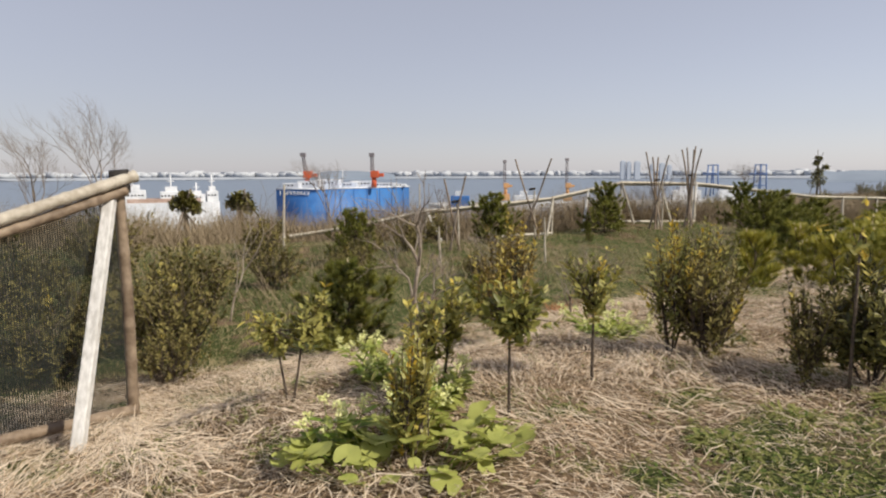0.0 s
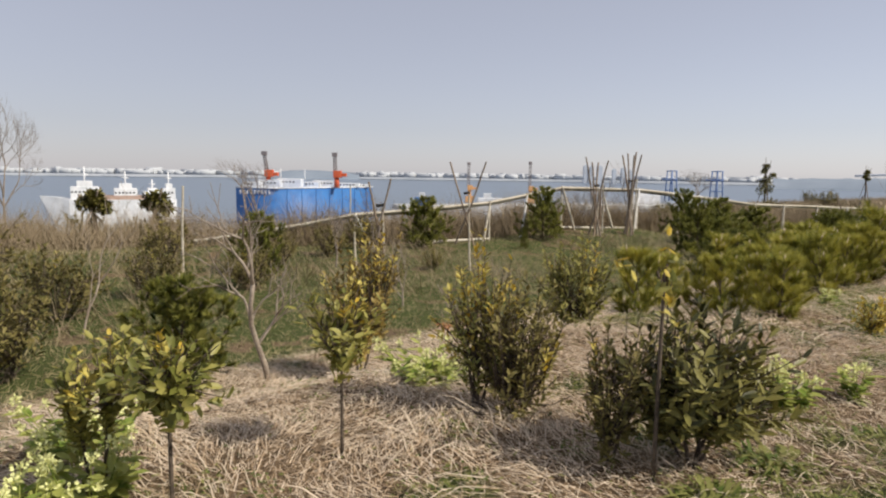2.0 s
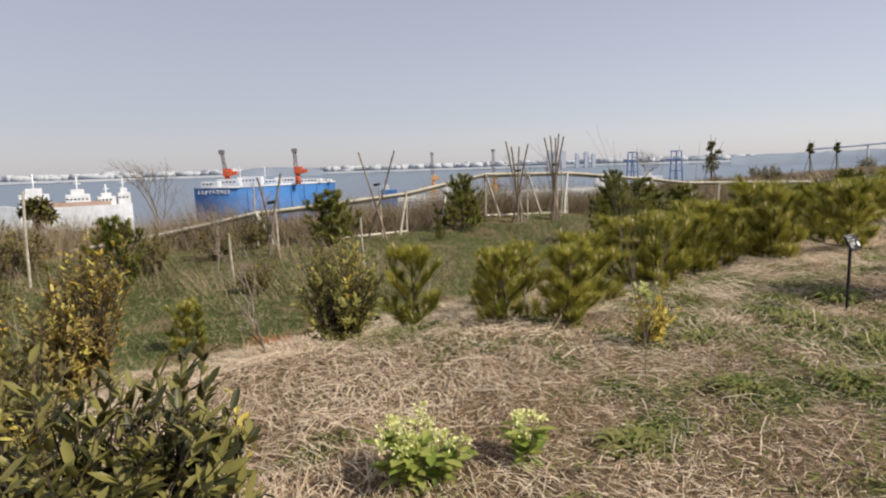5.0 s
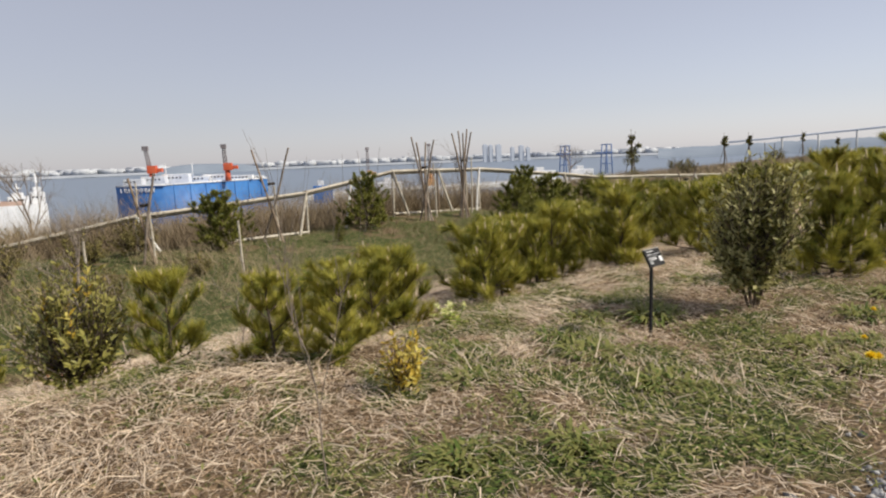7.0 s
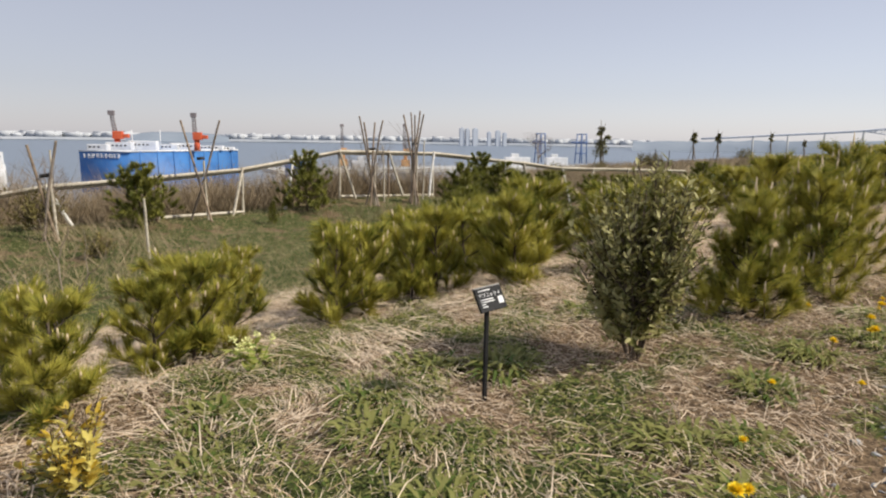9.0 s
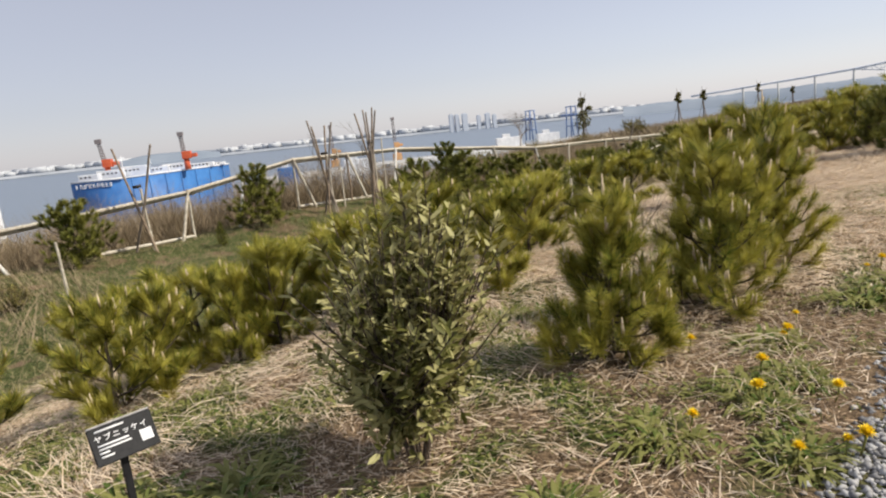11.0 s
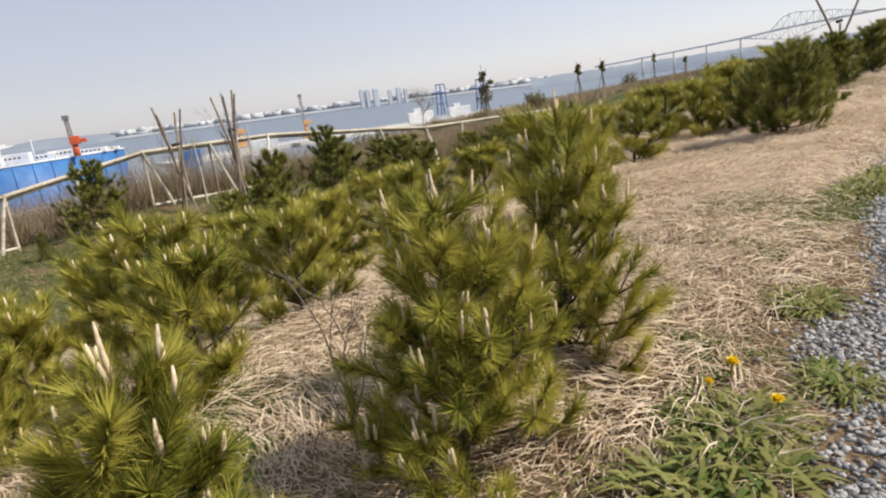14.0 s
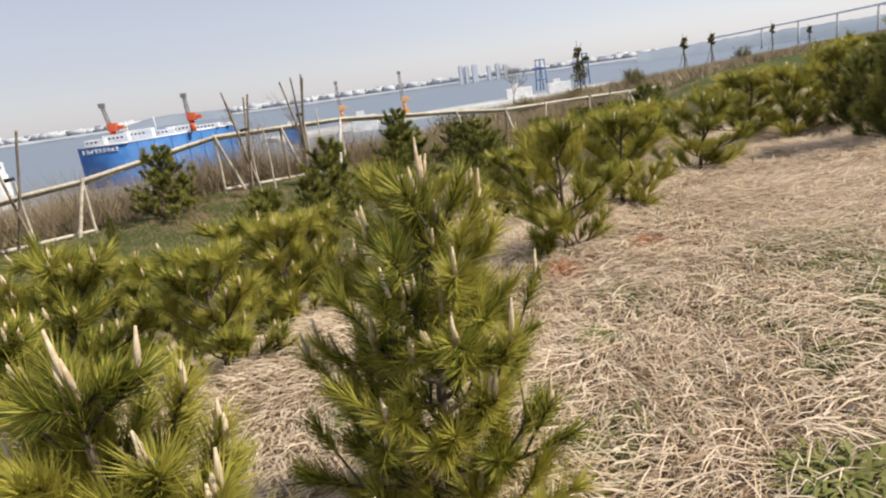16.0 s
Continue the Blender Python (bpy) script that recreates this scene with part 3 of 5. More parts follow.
def quay():
    a, b = polar(-5, 640), polar(27, 900)
    mid, ln = (a + b) / 2, np.linalg.norm(b - a)
    o = obj("quay", bevel_box("quay", (ln, 60, 6), M_conc, .5, (0, 0, 0)))
    o.matrix_world = pose(mid[0], mid[1] + 40, SEA + 1, 0, 0, math.degrees(math.atan2(b[1] - a[1], b[0] - a[0])))
    tagged(o, "low pale concrete quay in the bay", "quay", kind="structure")
    for az, el in ((1.75, 1.0), (7.35, 1.12)):
        p = polar(az, 690)
        k = thing("harbour_crane", (p[0], p[1], SEA + 8), "ochre harbour crane with a pale grey jib head", "crane", "quay cranes")
        slew_crane(k, (0, 0, 6), M_ochre, at_el(az, el, 690)[2] - SEA - 8, -.03, 1.05)
        obj("portal", bevel_box("portal", (9, 9, 7), M_ochre, .4, (0, 0, 3)), k)
    for az in (19.55, 23.15):
        p = polar(az, 860)
        k = thing("gantry_crane", (p[0], p[1], SEA + 8), "blue container gantry crane on the far quay", "crane", "gantry cranes")
        hgt = at_el(az, .55, 860)[2] - SEA - 8
        lg = Tubes()
        for sx in (-5, 5):
            for sy in (-8, 8):
                one = Tubes()
                beam(one, (sx, sy, 0), (sx * .6, sy, hgt), .9)
                obj("leg", one.mesh("leg", M_gantry), k)
        for z in (hgt * .35, hgt * .7, hgt):
            for a, b in (((-4, -8, z), (4, -8, z)), ((-4, 8, z), (4, 8, z)), ((-4, -8, z), (-4, 8, z))):
                lg = Tubes()
                beam(lg, a, b, .7)
                obj("cross_beam", lg.mesh("cross_beam", M_gantry), k)
        obj("boom", bevel_box("boom", (4, 46, 2.5), M_gantry, .2, (0, 8, hgt * .72)), k)
    for az, dist, ln2, hg in ((17.5, 820, 34, 5), (21, 840, 30, 5), (-2.5, 600, 18, 5), (3.6, 640, 26, 4)):
        p = polar(az, dist)
        k = thing("workboat", (p[0], p[1], SEA), "small white workboat lying at the quay", "boat", "workboats")
        obj("hull", bevel_box("hull", (ln2, 8, hg + 12), M_ship if az > 0 else M_hull, .8, (0, 0, (hg + 12) / 2 - 1)), k)
        obj("wheelhouse", bevel_box("wheelhouse", (ln2 * .3, 6, 5), M_ship, .3, (-ln2 * .1, 0, hg + 13)), k)


quay()


def bridge():
    t = thing("truss_bridge", polar(46, 2000, SEA), "long pale steel truss bridge across the bay in haze", "bridge")
    inv = -polar(46, 2000, SEA)

    def at(az, el):
        d = np.interp(az, (33, 46, 62), (2300, 2000, 1950))
        return at_el(az, el, d) + inv

    azs = (33, 35.5, 38, 41.8, 44.3, 46.7, 49, 52, 54, 57.7, 60, 64)
    els = (.30, .45, .62, .85, 1.03, 1.28, 1.45, 1.62, 1.72, 1.85, 1.9, 1.85)
    tb = Tubes()
    tb.add([at(a, e) for a, e in zip(azs, els)], [3.4] * len(azs), 4)
    obj("deck", tb.mesh("deck", M_steel), t)
    deck = lambda a: np.interp(a, azs, els)
    for a in (36.9, 39.4, 41.9, 44.4):
        p = at(a, deck(a))
        q = p.copy()
        q[2] = -2
        one = Tubes().add([q, p], [3.6, 3.2], 6)
        obj("pier", one.mesh("pier", M_conc), t)
    for a in (48.0, 58.5):
        p = at(a, .5)
        q = p.copy()
        q[2] = -2
        obj("pier", Tubes().add([q, p], [11, 9], 6).mesh("pier", M_conc), t)

    def truss(up, low):
        tr = Tubes()
        a0, a1 = up[0][0], up[-1][0]
        ua, ue = zip(*up)
        prev = None
        for i in range(17):
            a = a0 + (a1 - a0) * i / 16
            top, dk = at(a, np.interp(a, ua, ue)), at(a, deck(a))
            beam(tr, top, dk, .85)
            if prev is not None:
                beam(tr, prev[0], top, 1.35)
                beam(tr, prev[i % 2], (dk, top)[i % 2], .85)
            prev = (top, dk)
        la, le = zip(*low)
        prev = None
        for i in range(13):
            a = la[0] + (la[-1] - la[0]) * i / 12
            bot, dk = at(a, np.interp(a, la, le)), at(a, deck(a))
            beam(tr, bot, dk, .85)
            if prev is not None:
                beam(tr, prev[0], bot, 1.35)
                beam(tr, prev[i % 2], (dk, bot)[i % 2], .85)
            prev = (bot, dk)
        obj("truss", tr.mesh("truss", M_steel), t, "pale triangulated steel truss")

    truss(((46.5, 1.3), (47.4, 2.25), (48.2, 2.4), (50.8, 2.15), (53, 1.7)), ((44.4, 1.0), (48.0, .45), (51, 1.5)))
    truss(((53.9, 1.75), (56.2, 2.4), (58.4, 2.8), (59.6, 2.7), (61, 1.9)), ((56, 1.7), (58.5, .5), (62, 1.7)))


bridge()

# ---------------------------------------------------------------- plants: kinds
def curve(a, b, lift, k=6):
    """A branch from a to b that first runs out and then turns up."""
    a, b = np.asarray(a, float), np.asarray(b, float)
    u = np.linspace(0, 1, k)[:, None]
    p = a + (b - a) * u
    p[:, 2] -= (np.sin(u[:, 0] * np.pi) * lift)
    return p


def pine(label, h, w, branches, side_shoots, needles, seed, nl=0.12, at=(0, 0, 0), turn=0.0, thick=1.0, fine=False, m_needle=None):
    """A young pine: trunk, upswept branches whose shoots carry full brushes of long needles, pale spring candles."""
    r = np.random.default_rng(seed)
    t = thing("pine_tree", at, label, "pine tree", "young pines", turn=turn)
    k = 8
    zz = np.linspace(-.05, h * .80, k)
    bend = np.stack([np.cumsum(r.normal(0, .008, k)) * h, np.cumsum(r.normal(0, .008, k)) * h, zz], 1)
    obj("trunk", Tubes().add(bend, np.linspace(.020, .008, k) * h ** .7, 7).mesh("trunk", M_bark), t)
    for i in range(branches):
        lead = i == 0
        f = .02 + .66 * ((i - 1) / max(1, branches - 2)) ** 1.45 if i else .70
        base = np.array([np.interp(f * h, zz, bend[:, c]) for c in range(2)] + [f * h])
        az = i * 2.39996 + r.uniform(-.4, .4)
        if lead:
            tip = np.array([bend[-1][0], bend[-1][1], h * .88])
        else:
            taper = 1.08 - 1.15 * f if fine else 1.0 - .70 * f ** 1.2
            out = w * .5 * taper * r.uniform(.6, 1.0)
            lift = min(1.0, .18 + f * 2.6)      # the lowest branches lie along the ground
            tip = base + np.array([math.cos(az) * out, math.sin(az) * out, ((.03 + .12 * r.random()) * h + .34 * out) * lift + (0 if fine else .22 * f * h)])
        pts = curve(base, tip, 0 if lead else .025 * h)
        wood, cands, pos, dirs, rads, lens = Tubes(), [], [], [], [], []
        wood.add(pts, np.linspace(.008, .0045, 6) * h ** .5, 5, cap=False)
        brushes = [(pts[2] if not lead else pts[1], pts[-1])]
        for q in range(side_shoots):
            u = r.uniform(.12, .95)
            a = np.array([np.interp(u, np.linspace(0, 1, 6), pts[:, c]) for c in range(3)])
            ln = r.uniform(.11, .20) * h ** .75
            side_az = az + r.normal(0, 1.1) if not lead else q * 2.1
            b = a + np.array([math.cos(side_az) * ln * .6, math.sin(side_az) * ln * .6, ln * (r.uniform(.35, 1.2) if fine else r.uniform(.6, 1.15))])
            b[2] = min(b[2], h * .9)
            wood.add([a, (a + b) / 2, b], [.005, .004, .0035], 4, cap=False)
            brushes.append((a, b))
        for bi, (a, b) in enumerate(brushes):
            m = needles
            u = r.uniform(.12, 1.0, m) ** .7
            ax = unit(b - a)
            if fine:        # needles crowd the last hand's breadth of each shoot
                ps = b - ax * ((1 - u) * min(.15, np.linalg.norm(b - a)))[:, None]
            else:
                ps = a + (b - a) * u[:, None]
            rad = unit(np.cross(ax, r.normal(size=(m, 3))))
            spread = r.uniform(.4, 1.35, m)[:, None] * ((1.75 - 1.05 * u[:, None]) if fine else (1.35 - .55 * u[:, None]))
            dirs.append(unit(ax + rad * spread + np.array([0, 0, .05 if fine else .20])))
            pos.append(ps)
            rads.append(rad)
            lens.append(nl * r.uniform(.7, 1.15, m))
            if (lead and bi == 0) or (h < 1.8 and m_needle is None and r.random() < (.42 if fine else .26)):
                for c in range((4 if lead and bi == 0 else r.integers(1, 4)) if fine else 1):
                    ln = (.12 if c == 0 else .07) * r.uniform(.6, 1.2) * (1.2 if lead and bi == 0 else .75) * min(1.3, h ** .3)
                    off = r.normal(0, .009, 3) * (1 if c else 0)
                    d2 = unit(np.array([0, 0, 1.0]) + ax * .25 + r.normal(0, .1, 3) * (1 if c else .4))
                    w2 = 1.0 if fine else 1.25
                    cands.append(Tubes().add([b + off - d2 * .01, b + off + d2 * ln * .5, b + off + d2 * ln], [.0075 * w2, .0075 * w2, .003], 5))
        pos, dirs, rads, lens = np.concatenate(pos), np.concatenate(dirs), np.concatenate(rads), np.concatenate(lens)
        br = obj("branch", wood.mesh("branch", M_bark), t)
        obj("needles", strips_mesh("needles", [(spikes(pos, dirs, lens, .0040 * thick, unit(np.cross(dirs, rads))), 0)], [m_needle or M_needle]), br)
        for cand in cands:
            obj("candle", cand.mesh("candle", M_candle), br, "cream-coloured upright pine candle")
    return t


def shrub(label, h, w, tips, per, seed, at=(0, 0, 0), leaf=(.075, .026), mats=None, yellow=0.0, stems=4, low=.25, bare=.0, name="evergreen_shrub", category="shrub", group="broadleaf shrubs", turn=0.0):
    """A broadleaf shrub: forked stems and rosettes of leaves at the shoot ends."""
    r = np.random.default_rng(seed)
    mats = mats or [M_leaf]
    t = thing(name, at, label, category, group, turn=turn)
    share = [tips // stems + (1 if i < tips % stems else 0) for i in range(stems)]
    for si in range(stems):
        a0 = si * 2 * math.pi / stems + r.uniform(-.5, .5)
        foot = np.array([math.cos(a0), math.sin(a0), 0]) * .012 * (stems > 1) + np.array([0, 0, -.04])
        hub = np.array([math.cos(a0) * w * .16 * (stems > 1), math.sin(a0) * w * .16 * (stems > 1), h * (low + .18 * r.random())])
        tb = Tubes().add(curve(foot, hub, .02 * h, 5), np.linspace(.012, .007, 5) * h ** .5, 6)
        tallness = 1.0 if si == 0 else r.uniform(.68, 1.0)
        bases, dirs, ups = [], [], []
        yb, yd, yu = [], [], []
        for k in range(share[si]):
            az = a0 + r.normal(0, .9) if stems > 1 else r.uniform(0, 6.28)
            el = r.uniform(-.85, 1.0)
            rad = r.uniform(.25, 1.0) ** .6
            cen = np.array([0, 0, h * (.5 + low * .5)])
            tip = cen + np.array([math.cos(az) * math.sqrt(1 - min(1, el * el)) * w * .5, math.sin(az) * math.sqrt(1 - min(1, el * el)) * w * .5, el * h * (.5 - low * .5)]) * rad * (r.uniform(.72, 1.15) if r.random() < .86 else r.uniform(1.15, 1.45))
            tip[2] = max(.05, tip[2] * tallness)
            pts = curve(hub + r.normal(0, .02, 3) * h, tip, .04 * h * r.random(), 5)
            tb.add(pts[::2], np.linspace(.005, .0022, 3) * h ** .5, 3, cap=False)
            tang = unit(pts[-1] - pts[-2] + np.array([0, 0, .25 * np.linalg.norm(pts[-1] - pts[-2])]))
            if r.random() < bare:
                continue
            is_y = r.random() < yellow * (2.4 if el > .45 else .4)
            m = per
            a = np.arange(m) * 2.4 + r.uniform(0, 6)
            p1 = unit(np.cross(tang, [0.3, 0.2, .9]))
            p2 = np.cross(tang, p1)
            open_ = r.uniform(.5, 1.5, m)[:, None]
            dd = unit(tang[None] + (p1[None] * np.cos(a)[:, None] + p2[None] * np.sin(a)[:, None]) * open_)
            bb = tip[None] - tang[None] * (r.uniform(0, .26, m)[:, None] * (.6 + h * .5))
            tgt = (yb, yd, yu) if is_y else (bases, dirs, ups)
            tgt[0].append(bb), tgt[1].append(dd), tgt[2].append(np.repeat(tang[None], m, 0))
        st = obj("stem", tb.mesh("stem", M_bark), t)
        for (b_, d_, u_), slot_m, nm in (((bases, dirs, ups), mats[0], "leaves"), ((yb, yd, yu), M_leafy, "new_leaves")):
            if b_:
                b_, d_, u_ = np.concatenate(b_), np.concatenate(d_), np.concatenate(u_)
                sc = r.uniform(.65, 1.15, len(b_))
                obj(nm, leaf_mesh(nm, [(leaves(b_, d_, u_, leaf[0] * sc, leaf[1] * sc), 0)], [slot_m]), st, "yellow new leaves" if nm == "new_leaves" else "")
    return t


def bare_tree(label, h, seed, at, m=None, spread=.5, depth=4, r0=.03, forks=3, name="bare_tree", first=.35, turn=0.0, lean=(0, 0), group="leafless trees", limb=1.0):
    """A leafless tree: a tapering stem that forks again and again."""
    r = np.random.default_rng(seed)
    m = m or M_pale
    t = thing(name, at, label, "tree", group, turn=turn)
    trunk, limbs = Tubes(), []

    def grow(p, d, ln, rad, lev, tb):
        k = 5
        pts = [p]
        for i in range(k):
            d = unit(d + r.normal(0, .10, 3) + np.array([0, 0, .05]))
            pts.append(pts[-1] + d * ln / k)
        tb.add(pts, np.linspace(rad, rad * .62, k + 1), 7 if lev == 0 else 5 if lev < 2 else 3, cap=lev == 0)
        if lev >= depth:
            return
        for j in range(forks + (1 if lev == 0 else 0)):
            az = j * 2 * math.pi / forks + r.uniform(-.6, .6)
            ax = unit(np.cross(d, [.3, .8, .1]))
            ay = np.cross(d, ax)
            nd = unit(d + (ax * math.cos(az) + ay * math.sin(az)) * spread * r.uniform(.7, 1.3))
            start = pts[-1] if j < 2 else pts[r.integers(2, k)]
            if lev == 0:
                tb2 = Tubes()
                limbs.append(tb2)
            else:
                tb2 = tb
            grow(start, nd, ln * r.uniform(.55, .85) * (limb if lev == 0 else 1.0), rad * .6, lev + 1, tb2)

    grow(np.array([0, 0, -.08]), unit(np.array([lean[0], lean[1], 1.0])), h * first, r0, 0, trunk)
    obj("trunk", trunk.mesh("trunk", m), t)
    for lb in limbs:
        obj("limb", lb.mesh("limb", m), t)
    return t


def clump(name, label, category, at, n, length, width, m, spread=.9, droop=.45, radius=.08, seed=0, group="", rosettes=4):
    """A low weed: a few rosettes of blades that grow close together."""
    r = np.random.default_rng(seed)
    t = thing(name, at, label, category, group)
    for q in range(rosettes):
        k = n // rosettes
        c = radius * .6 * math.sqrt((q + .3) / rosettes)
        a = r.uniform(0, 6.283, k)
        base = np.stack([np.cos(a), np.sin(a), a * 0], 1) * (radius * .45 * np.sqrt(r.random(k)))[:, None] + np.array([math.cos(q * 2.4) * c, math.sin(q * 2.4) * c, 0])
        dirs = unit(np.stack([np.cos(a) * spread, np.sin(a) * spread, r.uniform(.25, 1.0, k)], 1) + r.normal(0, .15, (k, 3)))
        side = unit(np.cross(dirs, [0, 0, 1.0]))
        obj("leaf_rosette", strips_mesh("leaf_rosette", [(strips(base, dirs, length * r.uniform(.6, 1.2, k), width * r.uniform(.7, 1.2, k), droop, side), 0)], [m]), t)
    return t


def flower_clump(label, at, h, w, n, seed):
    """A mustard-like weed: lobed leaves low down and many pale yellow flower heads."""
    r = np.random.default_rng(seed)
    t = thing("mustard_plant", at, label, "wild plant", "flowering weeds")
    st = Tubes()
    heads_v, lb, ld = [], [], []
    for i in range(n):
        a, q = r.uniform(0, 6.283), math.sqrt(r.random()) * w * .5
        tip = np.array([math.cos(a) * q, math.sin(a) * q, h * r.uniform(.6, 1.05)])
        pts = curve(np.array([math.cos(a) * q * .3, math.sin(a) * q * .3, -.02]), tip, 0, 4)
        st.add(pts, [.004, .0035, .003, .002], 4, cap=False)
        m = 26
        d = unit(r.normal(size=(m, 3)) + np.array([0, 0, .5]))
        heads_v.append((tip + d * .028 * r.random((m, 1)), d))
        for k in range(9):
            f = r.uniform(.1, .8)
            lb.append(pts[0] + (tip - pts[0]) * f)
            ld.append(unit(np.array([math.cos(a + r.normal(0, 1.2)), math.sin(a + r.normal(0, 1.2)), .25 + r.normal(0, .2)])))
    obj("stalk_mass", st.mesh("stalk_mass", M_lime), t)["kind"] = "stuff"
    hb, hd = np.concatenate([x[0] for x in heads_v]), np.concatenate([x[1] for x in heads_v])
    obj("flower_mass", leaf_mesh("flower_mass", [(leaves(hb, hd, np.cross(hd, r.normal(size=hd.shape)), .018, .014), 0)], [M_flower]), t, "pale yellow flower heads")["kind"] = "stuff"
    obj("leaves", leaf_mesh("leaves", [(leaves(np.array(lb), np.array(ld), np.tile([0, 0, 1.0], (len(lb), 1)), .11 * r.uniform(.5, 1.2, len(lb)), .05), 0)], [M_lime]), t)
    return t


def round_leaf_patch(label, at, wx, wy, n, seed, turn):
    """Large round lobed leaves on short stalks, each its own piece."""
    r = np.random.default_rng(seed)
    t = thing("round_leaf_plant", at, label, "wild plant", turn=turn)
    shapes = []
    for k in range(4):
        m = 18
        a = np.linspace(.25, 2 * math.pi - .25, m)
        rad = 1 + .06 * np.sin(a * 7 + k) + r.normal(0, .035, m)
        ring = np.stack([np.cos(a) * rad, np.sin(a) * rad, .10 * np.sin(a * 3 + k) + .12], 1)
        half = ring * np.array([.5, .5, .3])
        v = np.concatenate([[[-.05, 0, 0]], half, ring])
        f3 = np.array([[0, i + 1, i + 2] for i in range(m - 1)])
        f4 = np.array([[i + 1, i + 1 + m, i + 2 + m, i + 2] for i in range(m - 1)])
        me = mesh_np("leaf", v, [(f3, 0), (f4, 0)], [M_lime])
        me.polygons.foreach_set("use_smooth", np.ones(len(me.polygons), bool))
        shapes.append(me)
    st = Tubes()
    for i in range(n):
        a, q = r.uniform(0, 6.283), math.sqrt(r.random())
        x, y, z = math.cos(a) * q * wx / 2, math.sin(a) * q * wy / 2, r.uniform(.06, .22) * (1.1 - .5 * q)
        g = float(gsd_world(at[0] + x * math.cos(radians(turn)) - y * math.sin(radians(turn)), at[1] + x * math.sin(radians(turn)) + y * math.cos(radians(turn)))) - at[2]
        o = obj("leaf", shapes[i % 4], t)
        o.matrix_local = pose(x, y, z + g, r.normal(0, 16), r.normal(0, 16), math.degrees(a) + r.normal(0, 50)) @ Matrix.Diagonal((*([r.uniform(.032, .082)] * 3), 1))
        st.add([(x * .7, y * .7, g - .02), (x, y, z + g)], [.004, .003], 4, cap=False)
    obj("stalk_mass", st.mesh("stalk_mass", M_lime), t)
    return t


def gsd_world(x, y):
    q = np.array([x, y]) - ORG
    return gsd(q @ U, q @ NRM)


# ---------------------------------------------------------------- near plants
L_SMALL = "young olive-green pine with pale upright candles in straw"
L_BIG = "bushy dark green pine tree on the slope"

pine("bushy young pine with long yellow-green needles beside gravel", 1.0, .80, 30, 4, 170, 11, .105, P(12.15, 1.38), thick=1.25, fine=True)
pine("tall young pine with cream candles on the dry slope", 1.16, 1.02, 36, 5, 150, 12, .11, P(13.30, 1.25), thick=1.25, fine=True)
pine("dense upright young pine with long needles in dry straw", 1.32, 1.0, 36, 5, 150, 13, .11, P(14.28, 1.26), thick=1.25, fine=True)

PROTO = [pine(L_SMALL, 1.0, .92, 13, 6, 95, 21 + k, .14, P(*sd), thick=1.9) for k, sd in enumerate(((8.9, 3.95), (10.44, 4.0), (12.17, 3.5), (10.79, 4.15)))]
for q, f in zip(PROTO, (.70, .84, .92, .86)):
    q.scale = (f, f, f)


def plant(proto, s, d, h, turn, wide=1.0):
    """A copy of a pine at plan place s, d, scaled to height h."""
    p = P(s, d)
    f = h / proto.scale[0]
    return copy_thing(proto, pose(p.x, p.y, p.z, 0, 0, turn) @ Matrix.Diagonal((f * wide, f * wide, f, 1)))


for k, (s, d, h, wd) in enumerate((
        (7.45, 4.6, .80, .9), (7.96, 3.9, .66, 1.0), (8.2, 3.4, .66, 1.2), (8.25, 4.3, .66, 1.0), (9.2, 4.05, .82, 1.1), (9.7, 4.55, .76, 1.1),
        (11.5, 5.1, .98, 1.4), (11.75, 4.5, .86, .9), (11.35, 4.1, .80, .85), (10.9, 6.6, .88, 1.0), (11.75, 4.15, .92, .95), (13.4, 3.15, .92, 1.1),
        (12.35, 3.65, .68, 1.4), (13.95, 4.65, 1.14, 1.3), (14.2, 5.9, 1.12, 1.3), (17.2, 2.75, 1.10, 1.0), (18.8, 3.1, 1.0, 1.3), (20.7, 3.1, .95, 1.4),
        (22.6, 2.6, 1.0, 1.2), (24.8, 2.6, 1.1, 1.3), (23.3, 3.4, 1.0, 1.8), (28, 3.4, 1.15, 1.8), (31, 2.6, 1.2, 1.8), (16.4, 7.0, 1.15, 1.5), (16.9, 4.3, .95, 1.3),
        (19.3, 4.9, 1.0, 1.4), (21.3, 4.8, 1.05, 1.5), (15.2, 8.3, 1.15, 1.3), (12.6, 5.4, 1.0, 1.3), (13.1, 5.0, .9, 1.2), (9.9, 6.1, .9, 1.1), (6.73, 9.6, .8, 1.0),
        (14.6, 3.7, .9, 1.2), (14.9, 5.2, .98, 1.3), (15.5, 4.3, .95, 1.2), (16.2, 5.0, .95, 1.2), (12.9, 4.4, .8, 1.2), (18.2, 5.9, 1.1, 1.5), (23.5, 5.4, 1.1, 1.8), (26, 4.6, 1.1, 1.8))):
    plant(PROTO[k % 4], s, d, h, k * 77, wd)

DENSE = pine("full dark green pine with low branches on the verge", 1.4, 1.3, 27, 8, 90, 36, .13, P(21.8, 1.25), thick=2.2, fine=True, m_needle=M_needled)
for k, (s, d, h, wd) in enumerate(((23.0, 1.9, .8, 1.0), (24.6, 1.3, .82, 1.1), (26.5, 1.6, .85, 1.1), (29.2, 1.2, .9, 1.2), (32.5, .6, .95, 1.2), (36, .5, 1.0, 1.3), (40, .6, 1.05, 1.4), (27.6, 2.6, .8, 1.1), (34, 1.6, .95, 1.3), (45, .2, 1.1, 1.4))):
    p = P(s, d)
    copy_thing(DENSE, pose(p.x, p.y, p.z, 0, 0, k * 67) @ Matrix.Diagonal((h * wd, h * wd, h, 1)))

